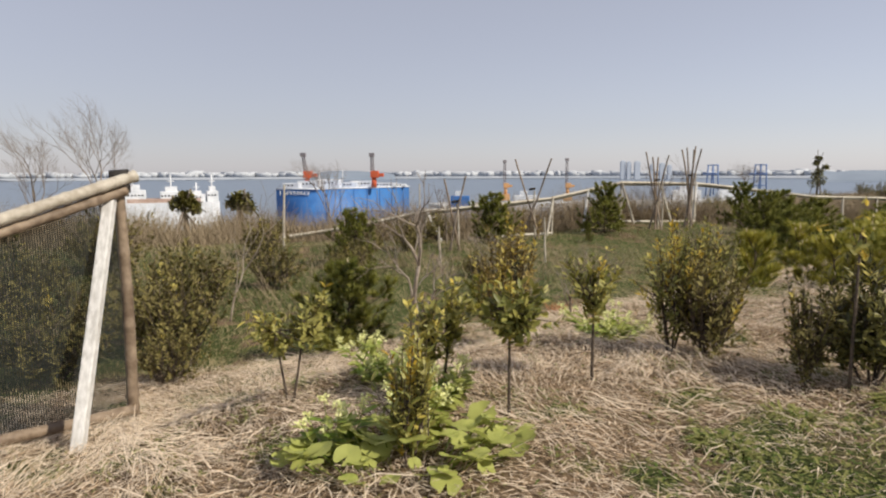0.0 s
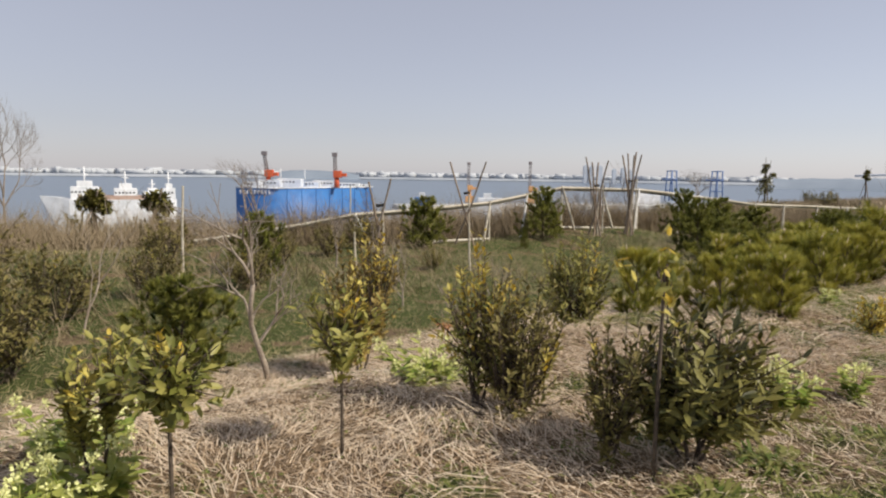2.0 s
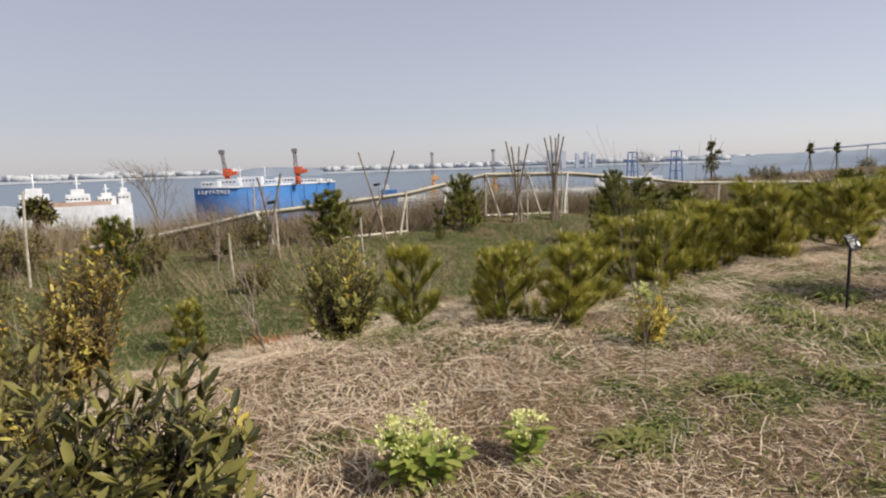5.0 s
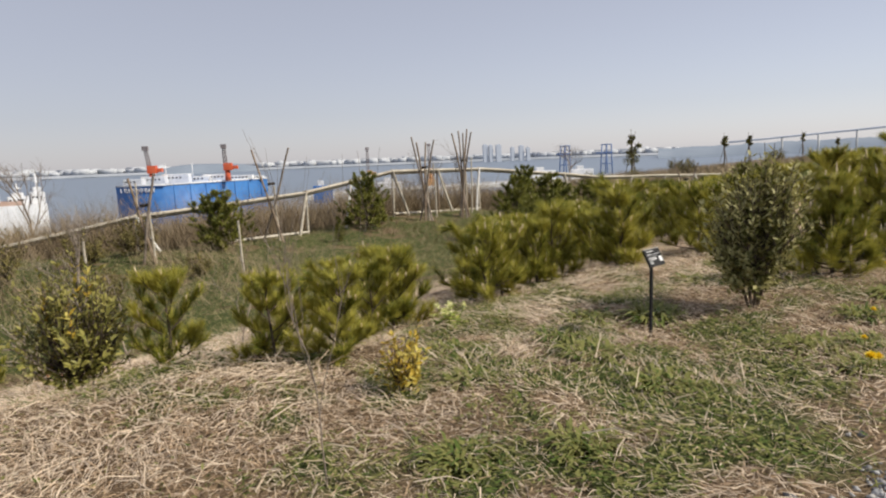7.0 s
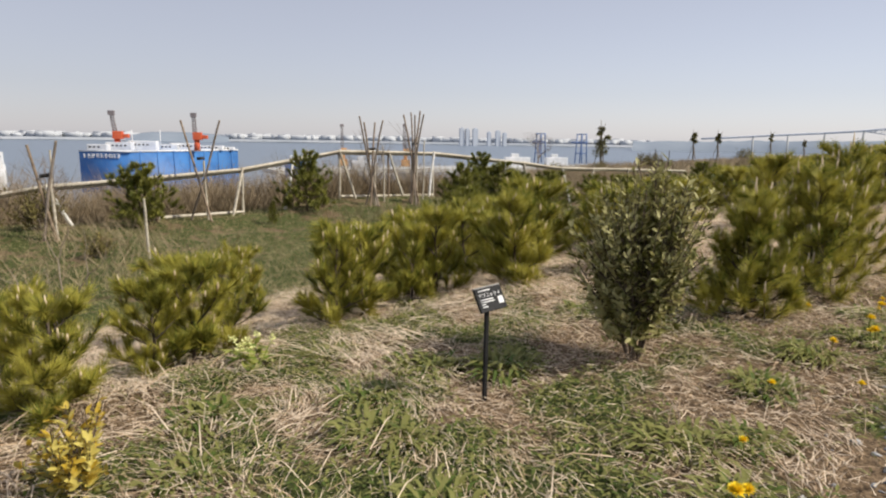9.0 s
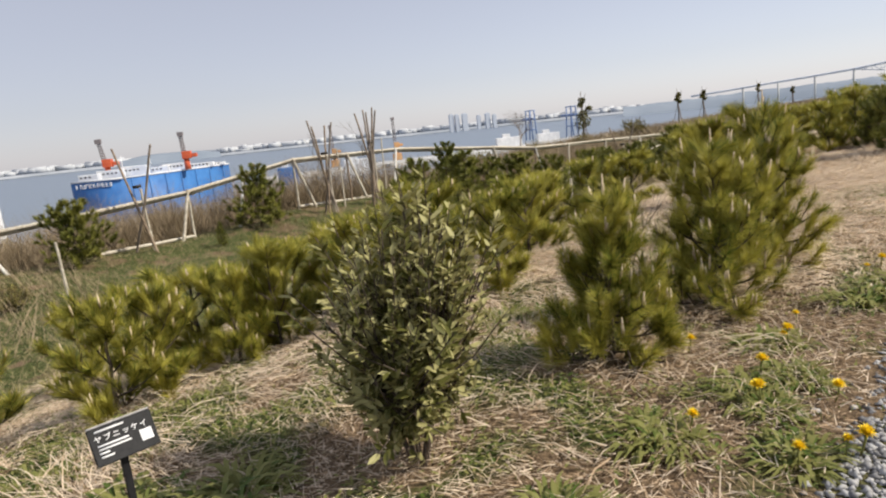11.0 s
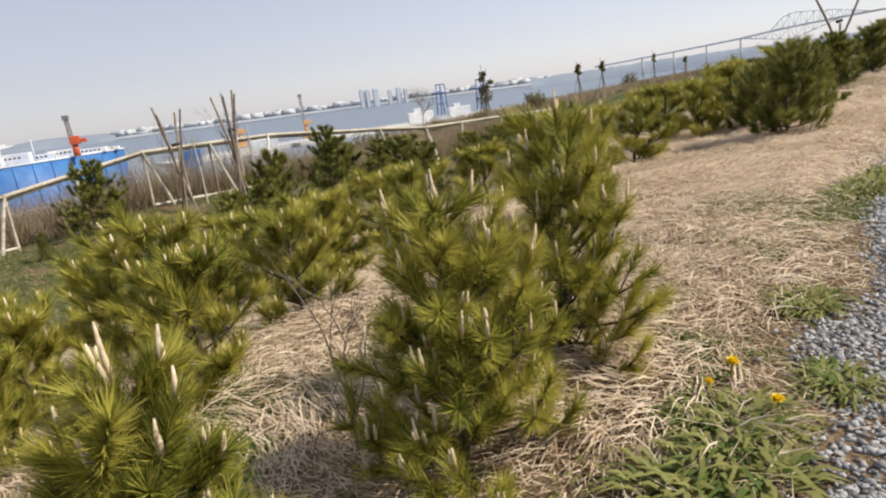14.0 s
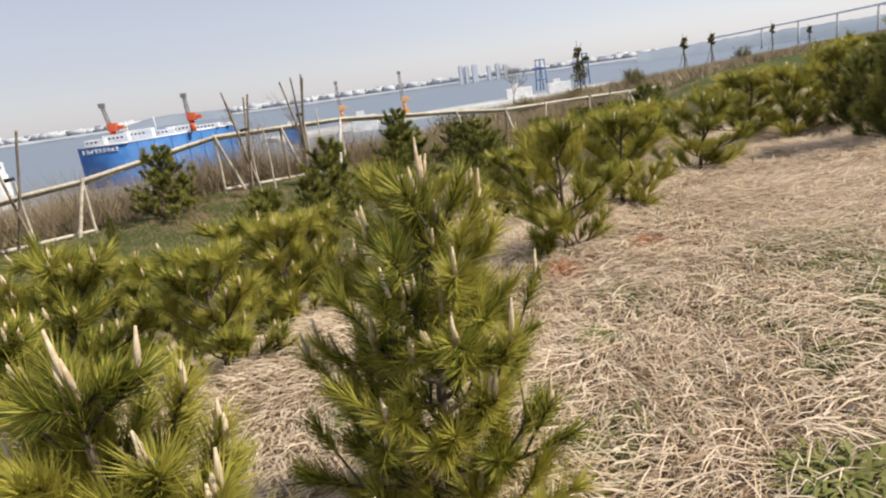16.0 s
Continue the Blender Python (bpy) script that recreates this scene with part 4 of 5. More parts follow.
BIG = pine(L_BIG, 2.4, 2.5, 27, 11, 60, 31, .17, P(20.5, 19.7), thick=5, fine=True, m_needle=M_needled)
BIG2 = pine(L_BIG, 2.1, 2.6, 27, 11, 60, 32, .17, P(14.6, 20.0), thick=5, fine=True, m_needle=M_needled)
for k, (s, d, h, wd) in enumerate(((30.0, 19.4, 1.08, .9), (18.3, 9.7, .78, .9), (22.5, 13.6, 1.0, 1.0), (3.35, 7.7, .62, 1.1), (26.8, 15.5, 1.0, 1.2), (31.5, 16.5, 1.0, 1.2), (24.5, 10.0, .75, 1.0), (29, 11.5, .85, 1.0),
                                   (33, 10, .85, 1.2), (7.0, 16.0, .85, .8), (20.5, 11.5, .7, .9), (36, 13, .9, 1.2), (34, 20, .8, 1.2), (40, 17, .9, 1.4), (18.3, 18.4, .36, .5))):
    p = P(s, d)
    copy_thing((BIG, BIG2)[k % 2], pose(p.x, p.y, p.z, 0, 0, k * 61) @ Matrix.Diagonal((h * wd, h * wd, h, 1)))

shrub("dark glossy evergreen shrub with brown stems in straw", .88, .84, 250, 11, 41, P(4.55, 1.96), (.085, .028), stems=5, low=.22)
shrub("small-leaved olive shrub growing against the dark shrub", .74, .44, 90, 11, 40, P(4.2, 2.2), (.05, .02), [M_leafd], .02, 3, .15)
shrub("olive shrub with upright twigs and yellow top leaves", 1.0, .66, 190, 12, 42, P(4.3, 2.98), (.055, .021), [M_leafd], .07, 7, .08, .08)
shrub("slim shrub crowned with orange-yellow new leaves", 1.16, .50, 90, 12, 46, P(4.15, 3.2), (.058, .022), [M_leafo], .32, 4, .2, .05)
shrub("thin leaning sapling with a few green leaves", .93, .42, 52, 9, 44, P(3.15, 3.05), (.065, .028), [M_leafo], .14, 1, .55)
shrub("low olive shrub with yellow tips on the bank", .86, .38, 64, 11, 57, P(2.06, 3.25), (.065, .028), [M_leafo], .12, 2, .45)
shrub("small yellow-green tree-like shrub on a thin bare stem", .86, .52, 80, 11, 58, P(2.29, 2.85), (.068, .030), [M_leafo], .10, 1, .58)
shrub("yellow sprig rising out of the dark shrub", .97, .13, 7, 8, 59, P(4.2, 1.93), (.065, .026), [M_leafo], .8, 1, .86)
shrub("narrow shrub with orange-yellow new leaves among round leaves", .86, .32, 60, 12, 45, P(1.52, 2.65), (.06, .024), [M_leafo], .22, 3, .10)
shrub("orange-brown evergreen shrub on the edge of the bank", 1.85, .95, 230, 13, 47, P(5.0, 6.45), (.075, .03), [M_leafbrown], .2, 4, .20)
shrub("round dense olive shrub with short trunk on the bank", 1.28, .86, 260, 11, 49, P(6.9, 5.0), (.065, .025), [M_leafo], .04, 4, .10)
shrub("tall glossy evergreen shrub with pale-edged leaves beside the label", 1.36, .72, 460, 15, 51, P(10.84, 1.56), (.062, .025), [M_leafm], .0, 5, .18)
shrub("dark spreading evergreen shrub among the pines", 1.1, 1.6, 230, 12, 52, P(16.5, 5.7), (.06, .026), [M_leaf], .0, 6, .05)
shrub("small shrub crowned with bright yellow leaves", .46, .36, 46, 10, 53, P(8.05, 2.5), (.05, .022), [M_leafo], 2.2, 3, .15)
shrub("small yellow-tipped shrub on thin stem", .55, .20, 12, 8, 54, P(5.05, 2.45), (.06, .022), [M_leafo], .8, 1, .4)
shrub("low olive shrub with a yellow sprig on the bank edge", .86, .64, 64, 12, 55, P(1.39, 4.1), (.065, .026), [M_leafo], .08, 2, .42)
LOW = shrub("broad dark bush on the lower ground", 1.75, 1.7, 170, 11, 56, P(1.4, 9.6), (.10, .04), [M_leafd], .01, 5, .05, .1)
for k, (s, d, h) in enumerate(((-.1, 8.9, 1.05), (1.3, 10.8, 1.05), (2.4, 13.2, 1.0), (1.1, 7.7, .55), (-1.5, 10.5, 1.1), (-2.6, 9.2, 1.1), (-.6, 13.5, 1.1), (4.2, 14.0, .9), (6.2, 14.5, .8), (8.0, 17.5, .8), (10.2, 18.8, .85),
                               (-3.5, 12.5, 1.2), (5.2, 18.5, 1.0), (9.2, 13.2, .6), (12, 15.5, .5), (-4.8, 7.8, 1.1), (1.0, 17.0, 1.2), (-2, 17, 1.2), (11.9, 20, .9))):
    p = P(s, d)
    copy_thing(LOW, pose(p.x, p.y, p.z, 0, 0, k * 83) @ Matrix.Scale(h, 4))

bare_tree("pale forked leafless tree below the bank", 2.9, 61, P(4.1, 6.95), M_pale, .72, 4, .036, 3, first=.45, lean=(-.14, .05), limb=.55)
bare_tree("pale many-stemmed leafless sapling", 1.7, 62, P(7.15, 7.5), M_pale, .45, 3, .022, 3, first=.22)
bare_tree("thin leafless sapling on the lower meadow", 2.0, 63, P(2.6, 11.5), M_pale, .4, 3, .02, 2, first=.5)
bare_tree("pale leafless sapling in rough grass", 1.9, 64, P(8.3, 11.0), M_pale, .55, 4, .02, 3, first=.3)
bare_tree("leafless sapling among the pines", 1.6, 65, P(8.0, 7.6), M_pale, .5, 3, .018, 3, first=.3)
bare_tree("tall grey leafless tree beyond the fence", 6.0, 66, P(1.6, 30), M_twig, .45, 6, .055, 3, first=.32)
bare_tree("grey leafless tree beyond the fence", 5.4, 67, P(-.9, 29), M_twig, .45, 6, .05, 3, first=.32)
bare_tree("hazy leafless tree on the far ridge", 8.0, 68, P(70, 45), M_twig, .5, 5, .09, 3, first=.25)
bare_tree("small leafless tree behind the fence", 4.4, 69, P(10.5, 27), M_twig, .45, 5, .05, 3, first=.3)
bare_tree("dead twiggy tree tied between stakes", 3.0, 73, P(23.3, 19.2), M_twig, .4, 4, .03, 3, first=.35)
bare_tree("dead twiggy tree among bamboo poles", 3.2, 74, P(25.2, 19.1), M_twig, .35, 4, .03, 3, first=.35)
bare_tree("brown leafless tree by the fence", 2.6, 75, P(12.2, 19.5), M_twig, .45, 4, .03, 3, first=.3)
bare_tree("brown leafless tree on low ground", 2.4, 76, P(9.6, 17.0), M_twig, .45, 4, .03, 3, first=.3)
bare_tree("dry brown tall weed with branching stalks", 1.3, 70, P(7.12, 1.9), M_twig, .28, 3, .004, 3, name="dry_weed", first=.5, group="dry weeds")
bare_tree("leafless thin twig sapling beside a pine", .95, 71, P(13.2, 1.75), M_twig, .4, 3, .008, 3, first=.4)
bare_tree("leaning bare sapling in meadow grass", 1.3, 72, P(8.9, 6.6), M_pale, .6, 3, .014, 2, first=.5, lean=(.5, .1))

round_leaf_patch("patch of large round bright green leaves in straw", P(1.55, 2.7), 1.3, .85, 95, 81, 8)
for k, (s, d, h, w, n, lb) in enumerate(((2.06, 4.0, .30, .75, 26, "flowering weed with pale yellow heads at bank edge"), (4.3, 4.0, .26, .9, 26, "low flowering weed patch behind the shrubs"),
                                         (5.75, 2.1, .28, .42, 20, "pale yellow flowering weed with green leaves"), (6.18, 1.88, .24, .16, 7, "small upright pale-flowered weed in straw"),
                                         (1.75, 2.95, .36, .4, 16, "pale-flowered weed rising through round leaves"), (1.25, 2.9, .32, .35, 12, "pale yellow flowering weed behind round leaves"), (2.0, 3.2, .34, .5, 20, "pale-flowered weed above round leaves"), (9.3, 3.4, .2, .3, 6, "low flowering weed under pines"))):
    flower_clump(lb, P(s, d), h, w, n, 90 + k)

for k, (s, d, w, h) in enumerate(((7.4, 8.0, .7, .36), (16.73, 2.5, .28, .20), (17.6, 2.25, .2, .16))):
    clump("rust_red_plant", "withered rust-red fern clump in straw", "wild plant", P(s, d), 160, h, .012, M_red, .9, .3, w / 2, 110 + k, "red plants")

VERGE = [clump("weed_tuft", "fresh green broad-leaved weed tuft on the verge", "weed", P(s, d), 190, .15, .019, M_green, 1.1, .40, .15, 120 + k, "verge weeds")
         for k, (s, d) in enumerate(((15.0, .29), (14.2, .1), (12.17, .47)))]
for k, (s, d, f) in enumerate(((13.56, .31, 1.4), (13.75, .38, 1.3), (13.4, .42, 1.3), (13.9, .3, 1.0), (17.96, .1, 1.5), (17.6, .25, 1.4), (18.3, .0, 1.3), (16.2, .8, .8), (15.09, .27, 1.1), (12.0, .6, 1.0), (11.85, .5, 1.0),
                               (12.6, .7, 1.1), (11.5, .3, 1.0), (11.4, .75, 1.2), (10.1, .62, 1.0), (9.6, .5, 1.0), (10.8, .8, 1.2), (9.9, .85, 1.2), (8.72, 2.8, 1.3), (9.75, 3.2, 1.2), (9.1, 1.9, 1.3), (9.4, 2.3, 1.2), (10.3, 2.1, 1.5), (10.0, 2.5, 1.4),
                               (8.4, 2.3, 1.1), (7.6, 1.6, 1.1), (8.9, 1.3, 1.2), (4.9, 1.7, 1.2), (4.2, 1.6, 1.2), (3.6, 1.9, 1.0), (5.6, 1.5, 1.0), (6.6, 1.6, 1.1), (2.9, 1.9, 1.0), (8.0, 1.2, 1.0), (14.8, 1.0, .8), (15.8, 1.6, .8), (13.0, 2.3, 1.2), (12.7, 2.6, 1.3), (11.6, 2.4, 1.2), (14.6, 2.2, 1.0))):
    p = P(s, d)
    copy_thing(VERGE[k % 3], pose(p.x, p.y, p.z, 0, 0, k * 57) @ Matrix.Scale(f, 4))


def dandelion(at, seed):
    r = np.random.default_rng(seed)
    t = thing("dandelion", at, "yellow dandelion flower on a short stalk in the verge", "flower", "dandelions")
    h = .045
    obj("stalk", Tubes().add([(0, 0, -.02), (.004, 0, h * .5), (0, 0, h)], [.003, .003, .004], 5).mesh("stalk", M_green), t)
    n = 70
    a, e = np.arange(n) * 2.4, np.linspace(1.4, .15, n)
    d = np.stack([np.cos(a) * np.cos(e), np.sin(a) * np.cos(e), np.sin(e)], 1)
    obj("petals", leaf_mesh("petals", [(leaves(np.tile([0, 0, h], (n, 1)), d, np.tile([0.01, 0, 1.0], (n, 1)), .022 * r.uniform(.8, 1.15, n), .007), 0)], [M_dand]), t, "bright yellow petals")
    return t


DAND = dandelion(P(12.94, .66, .03), 1)
for k, (s, d) in enumerate(((12.57, .63), (12.33, 1.01), (12.12, .59), (13.96, .5), (13.88, .24), (11.85, .51), (11.9, .55), (12.01, .27), (11.61, .11), (11.58, .15), (11.43, .26), (12.59, .6), (9.96, .62), (9.55, .47), (9.5, .5), (10.7, .75), (11.51, .67), (14.1, .45), (10.9, .4))):
    p = P(s, d, .03)
    copy_thing(DAND, pose(p.x, p.y, p.z, 8, 5, k * 47) @ Matrix.Scale(1.0 + .25 * (k % 3), 4))


# ---------------------------------------------------------------- sign
def label_sign():
    p = P(9.82, 1.88)
    t = thing("plant_label", p, "black plant label board with white print on a thin black post", "sign", turn=34)
    obj("post", bevel_box("post", (.024, .018, .63), M_black, .004, (0, 0, .245)), t)
    bd = obj("board", bevel_box("board", (.20, .016, .125), M_black, .003), t)
    bd.matrix_local = pose(.01, -.012, .565, -28, 0, 0)
    obj("top_edge", bevel_box("top_edge", (.198, .012, .006), M_edge, .001, (0, .001, .0665)), bd, "pale worn top edge")
    fr = -.0095
    obj("small_line", boxes_mesh("small_line", [((-.035, fr, .048), (.09, .002, .006), 0)], M_print), bd)
    for i, ch in enumerate("\u30e4\u30d6\u30cb\u30c3\u30b1\u30a4"):
        cu = bpy.data.curves.new("glyph", "FONT")
        cu.body, cu.size, cu.extrude, cu.offset, cu.align_x = ch, .024, .0007, .0002, "CENTER"
        tmp = bpy.data.objects.new("glyph", cu)
        scene.collection.objects.link(tmp)
        bpy.context.view_layer.update()
        me = bpy.data.meshes.new_from_object(tmp.evaluated_get(bpy.context.evaluated_depsgraph_get()))
        bpy.data.objects.remove(tmp)
        me.materials.clear()
        me.materials.append(M_print)
        o = obj("glyph", me, bd, "white printed character")
        o.matrix_local = pose(-.076 + i * .0285, fr, .014, 90, 0, 0)
    for z, w, x in ((.0, .095, -.035), (-.012, .10, -.032), (-.024, .03, -.068), (-.037, .04, -.062)):
        obj("text_line", boxes_mesh("text_line", [((x, fr, z), (w, .002, .006), 0)], M_print), bd)
    obj("white_panel", bevel_box("white_panel", (.038, .002, .038), M_print, .0008, (.066, fr, -.016)), bd, "blank white square panel")


label_sign()


# ---------------------------------------------------------------- fences and stakes
def bamboo(t, name, a, b, r, m, label="", parent=None, seed=0):
    """A bamboo pole with swollen nodes."""
    a, b = np.asarray(a, float), np.asarray(b, float)
    ln = np.linalg.norm(b - a)
    k = max(2, int(ln / .28))
    rr = np.random.default_rng(seed)
    side = unit(np.cross(b - a, [0.2, 0.3, .9]))
    pts, rad = [], []
    for i in range(k + 1):
        f = i / k
        p = a + (b - a) * f + side * math.sin(f * 7 + seed) * .012 * ln / 2
        for df, sc in ((-.012, 1.0), (0, 1.16), (.012, 1.0)):
            if 0 <= f + df <= 1:
                pts.append(p + (b - a) * df)
                rad.append(r * sc * (1 - .2 * f))
    return obj(name, Tubes().add(pts, rad, 8).mesh(name, m), parent or t, label)


def mesh_net(parent, c00, c10, c11, c01, nu, nv, r=.0016):
    """A gauze windbreak: fine crossing threads between four corners."""
    c00, c10, c11, c01 = (np.asarray(c, float) for c in (c00, c10, c11, c01))
    pt = lambda u, v: (c00 * (1 - u) + c10 * u) * (1 - v) + (c01 * (1 - u) + c11 * u) * v
    base, dirs, lens, side = [], [], [], []
    vs, qs, n = [], [], 0
    nrm = unit(np.cross(c10 - c00, c01 - c00))
    for i in range(nu + 1):
        for (a, b) in ((pt(i / nu, 0), pt(i / nu, 1)),) + (((pt(0, i / nv), pt(1, i / nv)),) if i <= nv else ()):
            s = unit(np.cross(b - a, nrm)) * r
            vs += [a - s, a + s, b + s, b - s]
            qs.append([n, n + 1, n + 2, n + 3])
            n += 4
    return obj("windbreak_net", mesh_np("windbreak_net", np.array(vs), [(np.array(qs), 0)], [M_net]), parent, "dark see-through gauze net")


def near_fence():
    base = P(.57, 5.91)
    t = thing("windbreak_fence", base, "bamboo windbreak fence with white brace post and dark net", "fence")
    o = np.array(base)
    L = lambda s, d, z: np.array([*W(s, d), z]) - o
    g = lambda s, d: float(gsd(s, d))
    top = L(.57, 5.91, 2.22)
    bamboo(t, "post", L(.57, 5.91, g(.57, 5.91) - .1), top + np.array([0, 0, .03]), .05, M_bamboob, "brown bamboo post", seed=1)
    wb = L(.11, 4.98, g(.11, 4.98) - .12)
    pl = obj("brace_post", bevel_box("brace_post", (.085, .085, 1), M_white, .012, (0, 0, .5)), t, "flaking white wooden brace post")
    v = Vector(top - wb + np.array([-.05, -.02, -.02]))
    pl.matrix_local = Matrix.Translation(wb) @ v.to_track_quat("Z", "Y").to_matrix().to_4x4() @ Matrix.Diagonal((1, 1, v.length, 1))
    le, lo = L(-1.9, 4.75, 1.42), L(-1.9, 4.75, g(-1.9, 4.75) + .12)
    bamboo(t, "rail", top + np.array([.12, .05, .04]), le, .048, M_bamboo, "weathered bamboo top rail", seed=2)
    bamboo(t, "rail", top + np.array([.05, .0, -.08]), le + np.array([0, 0, -.1]), .042, M_bamboob, "brown lower top rail", seed=3)
    bamboo(t, "rail", L(.57, 5.91, g(.57, 5.91) + .10), lo, .05, M_bamboob, "brown bamboo ground rail", seed=4)
    tb = Tubes()
    for i in range(5):
        beam(tb, top + np.array([-.06, -.03, -.05 + i * .02]), top + np.array([.07, .03, -.04 + i * .02]), .058, 8)
    obj("binding", tb.mesh("binding", M_wire), t, "dark rope binding")
    mesh_net(t, L(.57, 5.91, g(.57, 5.91) + .1), lo, le, top, 150, 110, .0029)


near_fence()


def long_fence():
    rail = ((6.0, 24.0, -.35), (9.5, 22.8, .15), (12.5, 21.6, .75), (15.5, 21, .95), (18.6, 21, 1.15), (23.1, 21.2, 1.78), (28.4, 21, 1.68), (34.4, 20.2, 1.15), (37.5, 19.8, .82), (45.5, 20, .55), (57, 21, .1))
    o = P(23, 21)
    t = thing("bamboo_fence", o, "long weathered bamboo rail fence with leaning braces", "fence")
    L = lambda s, d, z: np.array([*W(s, d), z]) - np.array(o)
    for k, (a, b) in enumerate(zip(rail, rail[1:])):
        bamboo(t, "rail", L(*a), L(*b), .065, M_bamboo, seed=k)
        bamboo(t, "rail", L(a[0], a[1] + .1, a[2] - .10), L(b[0], b[1] + .1, b[2] - .08), .06, M_bamboo, seed=k + 20)
        if k > 2 and k % 2:
            ga, gb = float(gsd(a[0], a[1])) + .12, float(gsd(b[0], b[1])) + .12
            bamboo(t, "rail", L(a[0], a[1], ga), L(b[0], b[1], gb), .06, M_bamboo, seed=k + 40)
    ss = [r_[0] for r_ in rail]
    for k, s in enumerate((12.5, 15.5, 18.6, 20.8, 23.1, 25.7, 28.4, 31.4, 34.4, 37.5, 41, 45.5, 51)):
        d, z = np.interp(s, ss, [r_[1] for r_ in rail]), np.interp(s, ss, [r_[2] for r_ in rail])
        gz = float(gsd(s, d))
        bamboo(t, "post", L(s, d, gz - .2), L(s, d, z + .08), .05, M_bamboob if k % 2 else M_bamboo, seed=k + 60)
        if k != 1:
            s2, d2 = s + .62 * (-1) ** (k // 2), d - .35
            bamboo(t, "brace", L(s2, d2, float(gsd(s2, d2)) - .15), L(s, d - .05, z), .06, M_white if k % 3 == 0 else M_bamboo, "pale leaning brace", seed=k + 80)


long_fence()


def tripod(s, d, h, label, seed, arms=2, spread=.55, cross=.62):
    """Old tree stakes: long poles that cross and splay upward, with a dead trunk between."""
    r = np.random.default_rng(seed)
    p = P(s, d)
    t = thing("tree_stakes", p, label, "stake", "bamboo tree stakes")
    g = lambda x, y: float(gsd_world(p.x + x, p.y + y)) - p.z
    for i in range(arms):
        a = i * 2 * math.pi / arms + r.uniform(-.3, .3) - .5
        fx, fy = -math.cos(a) * spread * .45, -math.sin(a) * spread * .45
        tx, ty = math.cos(a) * spread * .75, math.sin(a) * spread * .75
        bamboo(t, "stake", (fx, fy, g(fx, fy) - .2), (tx, ty, h * r.uniform(.9, 1.0)), .04, M_twig if i % 2 == 0 else M_bamboob, seed=seed + i)
    bamboo(t, "post", (.15, .1, g(.15, .1) - .1), (.1, .05, h * .6), .042, M_bamboo, "pale upright post", seed=seed + 9)
    tb = Tubes()
    beam(tb, (-.1, 0, h * cross), (.14, .05, h * cross + .03), .05, 7)
    obj("binding", tb.mesh("binding", M_wire), t)
    return t


tripod(16.6, 20.0, 3.3, "crossed bamboo stakes splayed in a V", 1, 2, 1.15)
tripod(23.2, 19.2, 3.6, "bundle of crossed bamboo tree stakes", 2, 4, .7)
tripod(25.3, 19.0, 4.0, "tall bundle of bamboo stakes and bare poles", 3, 5, .6)
tripod(11.7, 18.2, 2.7, "leaning grey stakes beside a pine", 4, 2, .5)
tripod(35.2, 1.6, 2.40, "dark stakes splayed in a V on the ridge", 5, 2, .9)
tripod(39.2, 15.5, 2.9, "thin dark stakes on the far ridge", 6, 2, .8)
for k, (s, d, h) in enumerate(((20.2, 6.7, .75), (24.2, 19.6, 2.3), (26.3, 19.5, 2.5), (9.5, 15.5, 1.2), (5.3, 17.0, 2.2), (12.9, 14.8, 1.4), (13.0, 23.1, 2.3))):
    p = P(s, d)
    t = thing("bamboo_post", p, "single weathered bamboo post in the grass", "post", "bamboo posts")
    bamboo(t, "pole", (0, 0, -.15), (.06 * (-1) ** k, .05, h), .035, M_bamboo, seed=k)


def staked_tree(s, d, top, seed, label, tall=False):
    """A wind-clipped tree with a few dark leaf pads on a thin trunk, held by stakes."""
    r = np.random.default_rng(seed)
    p = P(s, d)
    h = top - p.z
    t = thing("staked_tree", p, label, "tree", "staked trees")
    obj("trunk", Tubes().add([(0, 0, -.2), (.05, 0, h * .4), (-.05, .1, h * .7), (.05, 0, h * .97)], [.11, .09, .07, .03], 7).mesh("trunk", M_bark), t)
    for k in range(3):
        a = k * 2.1 + .4
        bamboo(t, "stake", (math.cos(a) * 1.0, math.sin(a) * 1.0, float(gsd_world(p.x + math.cos(a), p.y + math.sin(a))) - p.z - .2), (-math.cos(a) * .45, -math.sin(a) * .45, h * (.97 + .06 * k)), .04, M_twig, seed=seed + k)
    pads = [(0, 0, .86, .55), (.3, .1, .72, .42), (-.25, 0, .78, .4), (.1, 0, .93, .35)] if not tall else [(0, 0, .90, .6), (-.2, .1, .80, .5), (.85, 0, .72, .45), (.1, 0, .64, .75), (0, .1, .54, .95), (.2, 0, .45, 1.2), (-.2, 0, .38, 1.3)]
    for x, y, f, q in pads:
        n = 170
        c = unit(r.normal(size=(n, 3))) * (r.random((n, 1)) ** .4) * np.array([q, q, q * .62]) * .75 + np.array([x, y, f * h])
        obj("leaf_pad", leaf_mesh("leaf_pad", [(leaves(c, unit(r.normal(size=(n, 3)) + np.array([0, 0, .3])), np.tile([0.02, 0, 1.0], (n, 1)), .26 * r.uniform(.6, 1.2, n), .13), 0)], [M_leaf]), t, "dark clipped leaf pad")
    return t


